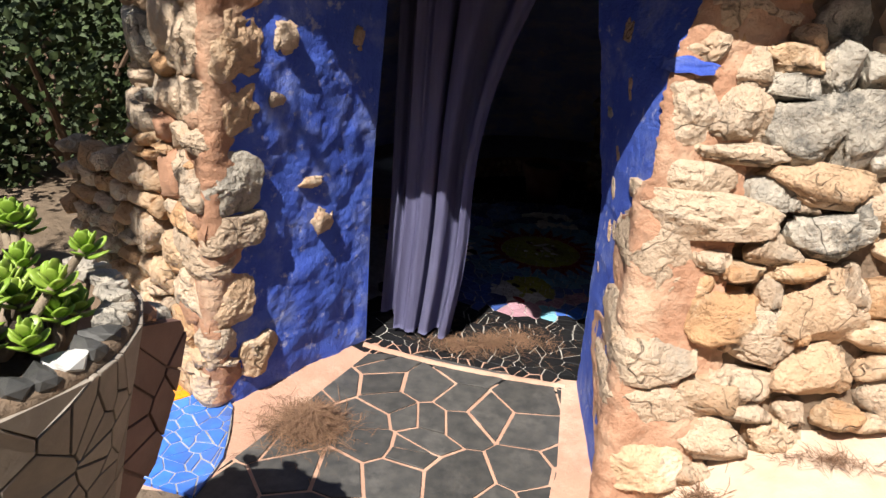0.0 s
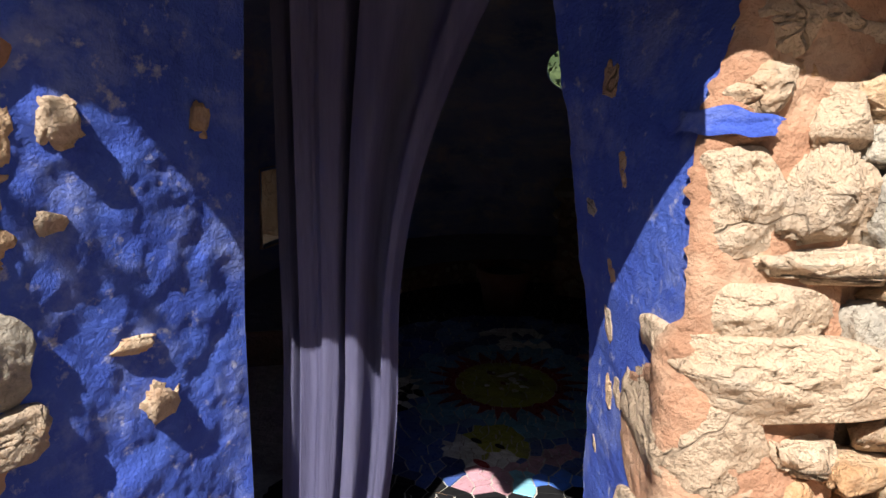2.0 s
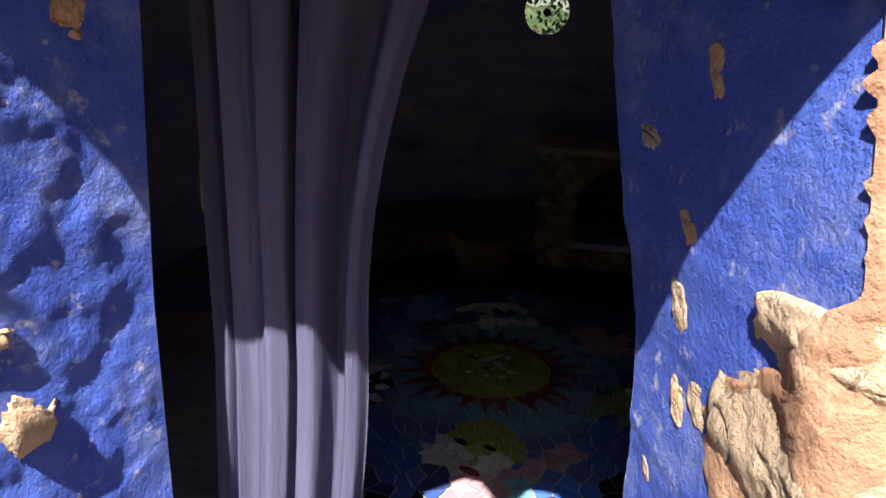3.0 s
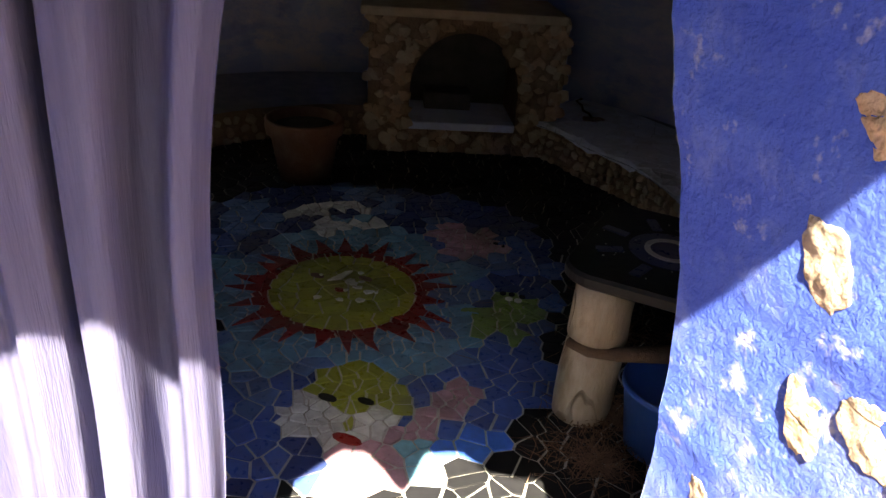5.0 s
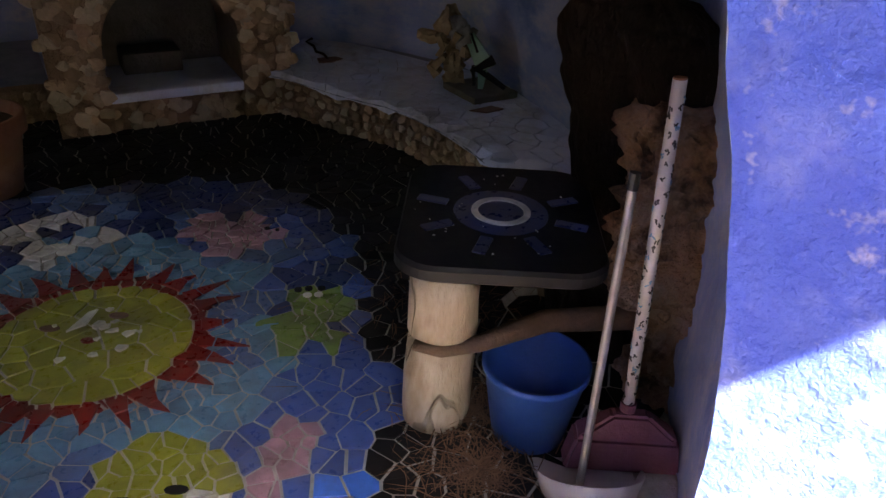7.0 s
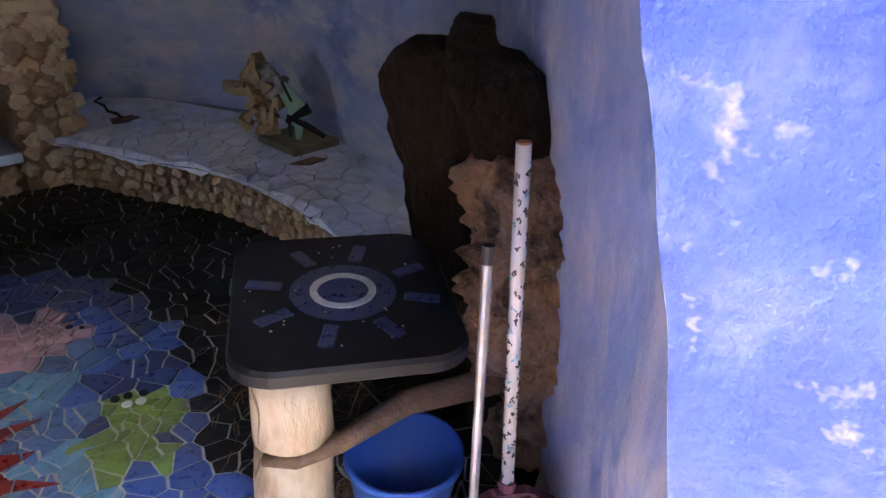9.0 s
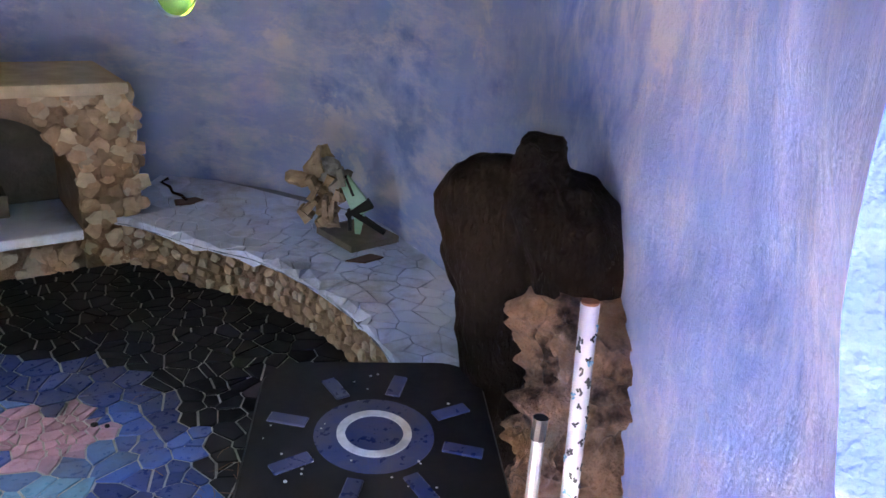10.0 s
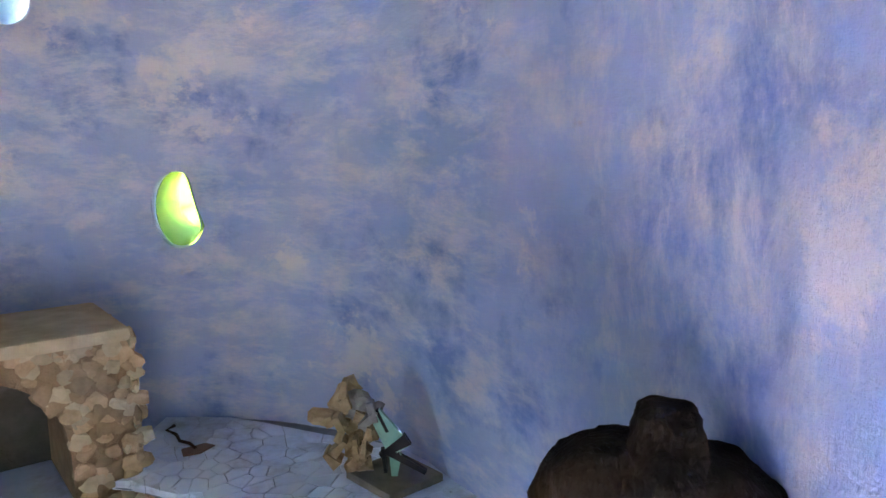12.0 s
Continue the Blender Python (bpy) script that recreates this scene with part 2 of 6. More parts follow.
M["root"] = pmat("burl_root_wood", (0.50, 0.30, 0.185), (0.27, 0.16, 0.10), 7, 0.8, 0.9, 36, (0.46, 0.33, 0.26), 5, 0.4, c4=(0.06, 0.036, 0.024), c4scale=7, c4lo=0.50, c4hi=0.64, bdist=0.05, crack=0.9, cscale=6)
M["plastic_blue"] = pmat("blue_bucket_plastic", (0.028, 0.10, 0.38), (0.024, 0.088, 0.34), 8, 0.45, 0.08, 60)
M["plastic_white"] = pmat("white_scoop_plastic", (0.62, 0.60, 0.58), (0.54, 0.51, 0.50), 8, 0.5, 0.08, 60)
M["plastic_pink"] = pmat("wine_pink_broom_plastic", (0.20, 0.075, 0.10), (0.15, 0.055, 0.075), 8, 0.6, 0.2, 60)
M["steel"] = pmat("galvanised_tube", (0.42, 0.41, 0.40), (0.32, 0.31, 0.30), 20, 0.5, 0.1, 60, metal=0.7)
M["black_plastic"] = pmat("black_plastic", (0.02, 0.02, 0.02), (0.03, 0.03, 0.03), 20, 0.5, 0.1, 60)
M["handle_white"] = pmat("white_handle_film", (0.52, 0.51, 0.50), (0.44, 0.43, 0.42), 20, 0.5, 0.05, 60)
M["rust"] = pmat("rusty_cut_end", (0.30, 0.13, 0.06), (0.20, 0.09, 0.05), 30, 0.9, 0.3, 60)
M["terracotta"] = pmat("terracotta_pot", (0.20, 0.095, 0.055), (0.16, 0.075, 0.045), 8, 0.85, 0.3, 60, (0.25, 0.145, 0.10), 4, 0.4)
M["soil"] = pmat("dark_soil", (0.05, 0.035, 0.025), (0.03, 0.022, 0.016), 20, 1.0, 1.0, 60)
M["needle"] = pmat("dry_pine_needles", (0.24, 0.14, 0.085), (0.165, 0.095, 0.06), 25, 0.85, 0.0, rnd=0.3, island=True)
M["leaf"] = pmat("jade_leaf", (0.24, 0.36, 0.045), (0.17, 0.28, 0.035), 8, 0.4, 0.05, 60, (0.32, 0.42, 0.08), 6, 0.4, rnd=0.2, island=True)
M["stem"] = pmat("succulent_stem", (0.28, 0.22, 0.16), (0.20, 0.155, 0.11), 20, 0.9, 0.5, 60)
M["bush"] = pmat("shrub_foliage", (0.042, 0.066, 0.02), (0.026, 0.045, 0.014), 3, 0.7, 0.0, c3=(0.085, 0.115, 0.04), c3scale=1.5, rnd=0.35, island=True)
M["drift"] = pmat("driftwood_tan", (0.40, 0.30, 0.19), (0.27, 0.19, 0.11), 18, 0.85, 0.7, 50, bdist=0.008)
M["driftgrey"] = pmat("driftwood_grey", (0.30, 0.29, 0.27), (0.20, 0.19, 0.18), 18, 0.85, 0.7, 50, bdist=0.008)
M["mint"] = pmat("mint_glazed_shard", (0.28, 0.48, 0.38), (0.22, 0.40, 0.32), 18, 0.3, 0.1, 50)
M["plinth"] = pmat("grey_wood_plinth", (0.20, 0.175, 0.14), (0.15, 0.13, 0.105), 15, 0.85, 0.4, 50)


def glass(name, c, rough=0.0):
    m = bpy.data.materials.new(name)
    m.use_nodes = True
    p = m.node_tree.nodes["Principled BSDF"]
    p.inputs["Base Color"].default_value = (*c, 1)
    p.inputs["Transmission Weight"].default_value, p.inputs["Roughness"].default_value, p.inputs["IOR"].default_value = 1.0, rough, 1.45
    return m


M["green_glass"] = glass("green_bottle_glass", (0.60, 0.74, 0.09), 0.12)
M["clear_glass"] = glass("window_glass", (0.92, 0.96, 0.94), 0.02)


# ---- mesh helpers ----
def finish(name, bm, mat, parent=None, smooth=False, at=None):
    me = bpy.data.meshes.new(name)
    bmesh.ops.recalc_face_normals(bm, faces=bm.faces)
    bm.to_mesh(me)
    bm.free()
    for f in me.polygons:
        f.use_smooth = smooth
    me.materials.append(mat)
    ob = new(name, me)
    if parent:
        ob.parent = parent
    if at is not None:
        ob.matrix_basis = at
    return ob


def part(name, bm, mat, parent, label="", smooth=False, at=None):
    return tagged(finish(name, bm, mat, parent, smooth, at), label)


def thing(name, at, label, category, group=""):
    ob = new(name)
    ob.empty_display_size = 0.05
    ob.matrix_basis = at if isinstance(at, Matrix) else Matrix.Translation(at)
    return tagged(ob, label, category, group)


def add_box(bm, sx, sy, sz, m=None, bevel=0.0, seg=2):
    m = m or Matrix()
    r = bmesh.ops.create_cube(bm, size=1, matrix=m @ Matrix.Diagonal((sx, sy, sz, 1)))
    if bevel:
        edges = list({e for v in r["verts"] for e in v.link_edges})
        bmesh.ops.bevel(bm, geom=edges, offset=bevel, segments=seg, affect="EDGES", profile=0.6)


def lathe(profile, seg=32):
    bm = bmesh.new()
    rings = []
    for r, z in profile:
        rings.append([bm.verts.new((r * math.cos(a), r * math.sin(a), z)) for a in (2 * math.pi * i / seg for i in range(seg))])
    for a, b in zip(rings, rings[1:]):
        for i in range(seg):
            bm.faces.new((a[i], a[(i + 1) % seg], b[(i + 1) % seg], b[i]))
    return bm, rings


def tube(pts, radii, seg=10, cap=True, wob=0.0, bm=None):
    bm = bm or bmesh.new()
    pts = [Vector(p) for p in pts]
    rings = []
    for i, p in enumerate(pts):
        d = (pts[min(i + 1, len(pts) - 1)] - pts[max(i - 1, 0)]).normalized()
        a = d.orthogonal().normalized() if i == 0 else (rings_a - d * rings_a.dot(d)).normalized()
        rings_a = a
        b = d.cross(a)
        r = radii[i] if isinstance(radii, (list, tuple)) else radii
        ring = []
        for k in range(seg):
            t = 2 * math.pi * k / seg
            q = p + (a * math.cos(t) + b * math.sin(t)) * r
            if wob:
                q += (q - p).normalized() * r * wob * noise.noise(q * (1.2 / r) + Vector((7, 3, 1)))
            ring.append(bm.verts.new(q))
        rings.append(ring)
    for a, b in zip(rings, rings[1:]):
        for k in range(seg):
            bm.faces.new((a[k], a[(k + 1) % seg], b[(k + 1) % seg], b[k]))
    if cap:
        bm.faces.new(rings[0][::-1])
        bm.faces.new(rings[-1])
    return bm


def sheet(fn, nu, nv, holes=()):
    """A grid fn(u, v), with holes given as tests on the place that also pull the rim into shape."""
    bm = bmesh.new()
    vs = [[bm.verts.new(fn(i / nu, j / nv)) for j in range(nv + 1)] for i in range(nu + 1)]
    for i in range(nu):
        for j in range(nv):
            bm.faces.new((vs[i][j], vs[i + 1][j], vs[i + 1][j + 1], vs[i][j + 1]))
    for inside, pull in holes:
        gone = [f for f in bm.faces if inside(f.calc_center_median())]
        rim = {v for f in gone for v in f.verts}
        bmesh.ops.delete(bm, geom=gone, context="FACES")
        for v in rim:
            if v.is_valid and v.link_faces:
                v.co = pull(v.co)
    return bm


def rock_mesh(seed, sub=3, power=0.62, rough=0.16, cuts=22):
    """A quarried stone: a rounded block with broken flat faces and a rough skin."""
    bm = bmesh.new()
    bmesh.ops.create_icosphere(bm, subdivisions=sub, radius=1)
    off = Vector((seed * 3.7, seed * 1.9, seed * 5.3))
    rng = random.Random(seed * 7 + 3)
    planes = []
    for _ in range(cuts):
        n = Vector((rng.gauss(0, 1), rng.gauss(0, 0.8), rng.gauss(0, 1))).normalized()
        planes.append((n, rng.uniform(0.70, 1.0)))
    for v in bm.verts:
        c = v.co.copy()
        q = Vector([math.copysign(abs(x) ** (power * 0.62), x) for x in c]) * 0.92
        for n, h in planes:
            d = q.dot(n)
            if d > h:
                q -= n * (d - h)
        n1, n2, n3 = noise.noise(c * 1.1 + off), noise.noise(c * 3.3 + off), noise.noise(c * 8 + off)
        ledge = math.floor((c.z + 0.25 * n1) * 4 + 0.5) / 4 - c.z
        crack = abs(noise.noise(c * 2.2 + off * 2))
        v.co = q * (1 + rough * (0.9 * n1 + 0.55 * n2 + 0.4 * n3 + 0.25 * ledge) - 0.09 * max(0, 0.12 - crack) / 0.12)
    me = bpy.data.meshes.new("stone")
    bm.to_mesh(me)
    bm.free()
    for f in me.polygons:
        f.use_smooth = sub > 2
    return me


ROCKS = {}


def rock(kind, seed, sub=3, power=0.62, rough=0.16):
    key = (kind, seed, sub)
    if key not in ROCKS:
        me = rock_mesh(seed + 11 * len(kind), sub, power, rough)
        me.materials.append(M[kind])
        ROCKS[key] = me
    return ROCKS[key]


def lay(name, me, parent, place, t, n, up, w, d, h, turn=0.0):
    """A stone of that size: t along the wall, n out of it, up."""
    ob = new(name, me)
    rot = Matrix((t, n, up)).transposed().to_4x4()
    ob.parent = parent
    ob.matrix_basis = Matrix.Translation(place) @ rot @ Matrix.Rotation(turn, 4, "Y") @ Matrix.Diagonal((w / 2, d / 2, h / 2, 1))
    return ob


def clip(poly, px, py, nx, ny):
    """Keep the part of a polygon on the side of (px, py) against (nx, ny)."""
    out = []
    for i, a in enumerate(poly):
        b = poly[(i + 1) % len(poly)]
        da, db = (a[0] - px) * nx + (a[1] - py) * ny, (b[0] - px) * nx + (b[1] - py) * ny
        if da <= 0:
            out.append(a)
        if (da < 0 < db) or (db < 0 < da):
            k = da / (da - db)
            out.append((a[0] + k * (b[0] - a[0]), a[1] + k * (b[1] - a[1])))
    return out


def shards(seeds, hull, gap, reach):
    """Broken-tile cells round the seeds inside a convex hull, with a joint between them."""
    pts = np.array(seeds)
    cells = []
    for i, (x, y) in enumerate(pts):
        d2 = ((pts - (x, y)) ** 2).sum(1)
        near = [j for j in np.argsort(d2)[1:26] if d2[j] < (2 * reach) ** 2]
        poly = list(hull) if hull else [(x + reach * math.cos(a), y + reach * math.sin(a)) for a in (k * math.pi / 4 for k in range(8))]
        for j in near:
            nx, ny = pts[j][0] - x, pts[j][1] - y
            L = math.hypot(nx, ny)
            nx, ny = nx / L, ny / L
            mid = L / 2 - gap / 2 * random.uniform(0.5, 1.5)
            poly = clip(poly, x + nx * mid, y + ny * mid, nx, ny)
            if len(poly) < 3:
                break
        cells.append(poly if len(poly) >= 3 else None)
    return cells


def prism(bm, poly, put, top, low, tilt=0.0):
    """A shard: its top face and sides, laid by put(u, v, height)."""
    cx, cy = sum(p[0] for p in poly) / len(poly), sum(p[1] for p in poly) / len(poly)
    ta, tb = random.uniform(-tilt, tilt), random.uniform(-tilt, tilt)
    k = 0.965
    a = [bm.verts.new(put(cx + (x - cx) * k, cy + (y - cy) * k, top + ta * (x - cx) + tb * (y - cy))) for x, y in poly]
    b = [bm.verts.new(put(x, y, top - 0.0015 + ta * (x - cx) + tb * (y - cy))) for x, y in poly]
    c = [bm.verts.new(put(x, y, low)) for x, y in poly]
    bm.faces.new(a)
    for r, s in ((a, b), (b, c)):
        for i in range(len(poly)):
            j = (i + 1) % len(poly)
            bm.faces.new((r[i], s[i], s[j], r[j]))


def inpoly(x, y, poly):
    odd = False
    for i, (x1, y1) in enumerate(poly):
        x2, y2 = poly[i - 1]
        if (y1 > y) != (y2 > y) and x < (x2 - x1) * (y - y1) / (y2 - y1) + x1:
            odd = not odd
    return odd


def scatter(test, box, step, jitter=0.45):
    """Jittered grid of seeds that pass the test."""
    out, rows = [], int((box[3] - box[1]) / (step * 0.87)) + 1
    for j in range(rows):
        for i in range(int((box[2] - box[0]) / step) + 1):
            x = box[0] + (i + 0.5 * (j % 2)) * step + random.uniform(-jitter, jitter) * step
            y = box[1] + j * step * 0.87 + random.uniform(-jitter, jitter) * step
            if test(x, y):
                out.append((x, y))
    return out


def smooth(a, b, x):
    t = min(1, max(0, (x - a) / (b - a)))
    return t * t * (3 - 2 * t)


def lerp_table(table, x):
    """A smooth curve through the rows of a table."""
    n = len(table)
    if x <= table[0][0]:
        return table[0][1]
    if x >= table[-1][0]:
        return table[-1][1]
    i = max(k for k in range(n - 1) if table[k][0] <= x)

    def slope(k):
        a, b = max(0, k - 1), min(n - 1, k + 1)
        return (table[b][1] - table[a][1]) / (table[b][0] - table[a][0])
    (x0, y0), (x1, y1) = table[i], table[i + 1]
    w = x1 - x0
    t = (x - x0) / w
    return (2 * t ** 3 - 3 * t * t + 1) * y0 + (t ** 3 - 2 * t * t + t) * w * slope(i) + (3 * t * t - 2 * t ** 3) * y1 + (t ** 3 - t * t) * w * slope(i + 1)


def structure(ob, label, category=""):
    return tagged(ob, label, category, kind="structure")

# ---- the hut: a round stone room with a splayed doorway ----
CX, CY = 0.35, 2.35
R_IN = [(-84, 2.363), (-65, 2.20), (-45, 2.06), (-20, 2.02), (0, 2.09), (20, 2.22), (45, 2.18), (75, 2.15), (190, 2.15), (225, 2.25), (249.4, 2.585)]
R_OUT = [(-81.5, 3.41), (-66, 3.42), (-45, 3.15), (-15, 2.85), (90, 2.75), (200, 2.75), (214, 2.9), (236, 3.5), (248.6, 3.52)]
BATTER = [(-81.5, 0.255), (-40, 0.20), (90, 0.12), (200, 0.08), (249, 0.03)]
WALL_H, DOOR_H = 2.5, 2.12


def polar(r, a, z):
    return Vector((CX + r * math.cos(radians(a)), CY + r * math.sin(radians(a)), z))


def rough3(p, amp, s):
    return amp * (noise.noise(p * s) + 0.5 * noise.noise(p * s * 2.7 + Vector((3, 1, 7))))


def inner_at(a, z):
    return polar(lerp_table(R_IN, a) - 0.03 * z, a, z)


def right_out(z):
    return Vector((0.86 - 0.02 * z + 0.28 * max(0.0, z - 1.72), -1.02 + 0.255 * z, z))


def right_in(z):
    x = lerp_table([(0, 0.675), (0.35, 0.667), (0.7, 0.657), (0.85, 0.652), (1.0, 0.645), (1.2, 0.615), (1.3, 0.592), (1.45, 0.567), (1.7, 0.53), (1.8, 0.505), (1.95, 0.48), (2.5, 0.38)], z)
    y = lerp_table([(0, -0.055), (0.85, -0.055), (1.0, -0.04), (1.3, 0.0), (1.45, 0.03), (2.5, 0.03)], z)
    x += 0.006 * noise.noise(Vector((4, 1, z * 9))) + 0.004 * noise.noise(Vector((4, 1, z * 30)))
    return Vector((x, y, z))


def left_out(z):
    return Vector((-0.95 + 0.02 * z, -0.96 + 0.02 * z, z))


def left_in(z):
    return Vector((-0.53 + 0.05 * max(0, z - 1.0), -0.06, z))


def blunt(c, s):
    """How far the outline of the green window reaches in that direction: an oval with one side broken straight."""
    return min(1.0, 0.74 / max(0.01, -c + 0.36 * s))


def round_hole(c, r, stretch=1.0, shape=None):
    c = Vector(c)
    flat = Vector((c.x - CX, c.y - CY, 0)).normalized()
    side = Vector((-flat.y, flat.x, 0))

    def uv(p):
        return (p - c).dot(side), (p.z - c.z) / stretch

    def inside(p):
        u, v = uv(p)
        L = max(1e-6, math.hypot(u, v))
        return (p - c).length < 0.9 and L < r * (shape(u / L, v / L) if shape else 1)

    def pull(p):
        u, v = uv(p)
        L = math.hypot(u, v) / (shape(u / max(1e-6, math.hypot(u, v)), v / max(1e-6, math.hypot(u, v))) if shape else 1)
        return p + side * (u * r / L - u) + Vector((0, 0, (v * r / L - v) * stretch))
    return inside, pull


def box_hole(c, w, h):
    c = Vector(c)
    flat = Vector((c.x - CX, c.y - CY, 0)).normalized()
    side = Vector((-flat.y, flat.x, 0))

    def inside(p):
        d = p - c
        return d.length < 1.2 and abs(d.dot(side)) < w / 2 and abs(d.z) < h / 2

    def pull(p):
        return p
    return inside, pull


GREEN = inner_at(42, 1.28)
DISC = inner_at(90.8, 1.76)
HIGH = inner_at(60.5, 2.22)
LOW_W = inner_at(168.5, 0.74)
BLUE_W = inner_at(-142 + 360, 1.5)
holes_in = [round_hole(GREEN, 0.128, 1.42, blunt), round_hole(DISC, 0.175), round_hole(HIGH, 0.10), box_hole(LOW_W, 0.34, 0.56)]


def inner_fn(u, v):
    a = -84 + u * (249.4 + 84)
    z = WALL_H * v
    if u == 0:
        return right_in(z)
    if u == 1:
        return left_in(z)
    p = inner_at(a, z)
    p += (right_in(z) - inner_at(-84, z)) * (1 - smooth(0, 0.10, u)) + (left_in(z) - inner_at(249.4, z)) * smooth(0.9, 1, u)
    ends = min(1, u * 40, (1 - u) * 40)
    out = Vector((p.x - CX, p.y - CY, 0)).normalized()
    return p + out * (rough3(p, 0.02, 2.2) + rough3(p, 0.006, 9)) * ends


wall_inner = structure(finish("wall_inner", sheet(inner_fn, 300, 64, holes_in), M["lav"], smooth=True), "curved inner wall with worn lavender-blue limewash", "wall")


def outer_fn(u, v):
    a = -81.5 + u * (248.6 + 81.5)
    z = -0.1 + (WALL_H + 0.3) * v
    if u == 0:
        return right_out(z)
    if u == 1:
        return left_out(z)
    p = polar(lerp_table(R_OUT, a) - lerp_table(BATTER, a) * z, a, z)
    if a < -45:
        x = right_out(0).x + (a + 81.5) / 36.5 * 1.75
        flat = Vector((x, 0.242 * x + 0.255 * z - 1.228 + 0.10 * max(0, x - 1.6) ** 2, z))
        p = flat.lerp(p, smooth(-66, -45, a))
    p = p.lerp(left_out(z), smooth(245, 248.6, a))
    out = Vector((p.x - CX, p.y - CY, 0)).normalized()
    ends = min(1, u * 60, (1 - u) * 60)
    return p - out * 0.08 * ends + out * rough3(p, 0.02, 5) * ends


def outward_holes():
    made = []
    for c, r, s, side in ((GREEN, 0.13, 1.42, 0.13), (DISC, 0.175, 1, 0), (HIGH, 0.10, 1, 0)):
        d = Vector((c.x - CX, c.y - CY, 0)).normalized()
        made.append(round_hole(c + d * 0.5 + Vector((-d.y, d.x, 0)) * side, r * 1.25, s))
    for c, w, h in ((LOW_W, 0.34, 0.56),):
        d = Vector((c.x - CX, c.y - CY, 0)).normalized()
        made.append(box_hole(c + d * 0.5, w, h))
    return made


wall_outer = structure(finish("wall_outer", sheet(outer_fn, 220, 60, outward_holes()), M["deep"], smooth=True), "dry-stone outer wall of sunlit limestone", "wall")


def window_reveal(name, c, w, h, oval, depth=0.62, shape=None, far=(1.15, 0.0, 0.0), mat="lav"):
    """The plastered sides of a window through the wall."""
    d = Vector((c.x - CX, c.y - CY, 0)).normalized()
    s = Vector((-d.y, d.x, 0))
    bm = bmesh.new()
    seg = 36 if oval else 4
    rings = []
    for k in (-0.03, depth):
        f = far[0] if k > 0 else 1
        shift = s * far[1] + Vector((0, 0, far[2])) if k > 0 else Vector()
        if oval:
            ring = [c + d * k + shift + (s * math.cos(t) * w / 2 * f + Vector((0, 0, math.sin(t) * h / 2 * f))) * (shape(math.cos(t), math.sin(t)) if shape else 1) for t in (2 * math.pi * i / seg for i in range(seg))]
        else:
            ring = [c + d * k + s * x * (w / 2 + 0.02) + Vector((0, 0, z * (h / 2 + 0.02))) for x, z in ((-1, -1), (1, -1), (1, 1), (-1, 1))]
        rings.append([bm.verts.new(p) for p in ring])
    for i in range(seg):
        bm.faces.new((rings[0][i], rings[0][(i + 1) % seg], rings[1][(i + 1) % seg], rings[1][i]))
    return structure(finish(name, bm, M[mat], smooth=oval), "small deep window through the round wall", "window")


def pane(name, c, w, h, mat, parent, at=0.1, oval=True, label="", shape=None):
    d = Vector((c.x - CX, c.y - CY, 0)).normalized()
    s = Vector((-d.y, d.x, 0))
    bm = bmesh.new()
    seg = 36 if oval else 4
    rr = []
    for k in (at, at + 0.012):
        if oval:
            rr.append([bm.verts.new(c + d * k + (s * math.cos(t) * w / 2 + Vector((0, 0, math.sin(t) * h / 2))) * (shape(math.cos(t), math.sin(t)) if shape else 1)) for t in (2 * math.pi * i / seg for i in range(seg))])
        else:
            rr.append([bm.verts.new(c + d * k + s * x * w / 2 + Vector((0, 0, z * h / 2))) for x, z in ((-1, -1), (1, -1), (1, 1), (-1, 1))])
    bm.faces.new(rr[0])
    bm.faces.new(rr[1][::-1])
    for i in range(seg):
        bm.faces.new((rr[0][i], rr[0][(i + 1) % seg], rr[1][(i + 1) % seg], rr[1][i]))
    ob = part(name, bm, mat, parent, label)
    ob.visible_shadow = False
    return ob


window_1 = window_reveal("window_1", GREEN, 0.256, 0.363, True, 0.5, blunt, (0.92, 0.13, 0.035))
pane("pane", GREEN, 0.262, 0.37, M["green_glass"], window_1, 0.02, True, "oval of lime-green bottle glass", blunt)
window_2 = window_reveal("window_2", DISC, 0.35, 0.35, True)
pane("pane", DISC, 0.36, 0.36, M["clear_glass"], window_2, 0.08)
pane("boss", DISC, 0.06, 0.06, M["black_plastic"], window_2, 0.06, True, "dark round boss in the pane's middle")
window_3 = window_reveal("window_3", HIGH, 0.2, 0.2, True)
window_4 = window_reveal("window_4", LOW_W, 0.34, 0.56, False, mat="ochre")
d = Vector((LOW_W.x - CX, LOW_W.y - CY, 0)).normalized()
# Area lamp added out of sight outside the low window, strengthening its daylight.
window_light(LOW_W + d * 0.95 + Vector((0, 0, 0.42)), LOW_W - d * 0.5 - Vector((0, 0, 0.25)), 0.5, 0.4, 0.9)

# doorway: blue splays, head, and an added unseen hood whose edge shades the upper half
def splay(outer, inner, amp, flip):
    def fn(u, v):
        z = -0.08 + (WALL_H + 0.08) * v
        p = outer(z).lerp(inner(z), u)
        n = (inner(z) - outer(z)).cross(Vector((0, 0, 1))).normalized() * flip
        e = min(1, u * 8, (1 - u) * 14)
        return p + n * (rough3(p, amp, 3.6) + rough3(p, amp * 0.28, 12) + 0.10 * amp * noise.noise(p * 30)) * e
    return fn


splay_left = structure(finish("wall_splay_left", sheet(splay(left_out, left_in, 0.022, 1), 110, 220), M["blue"], smooth=True), "splayed door jamb with lumpy cobalt-blue limewash", "wall")
splay_right = structure(finish("wall_splay_right", sheet(splay(right_out, right_in, 0.003, -1), 110, 220), M["blue"], smooth=True), "splayed door jamb with flaking cobalt-blue limewash", "wall")


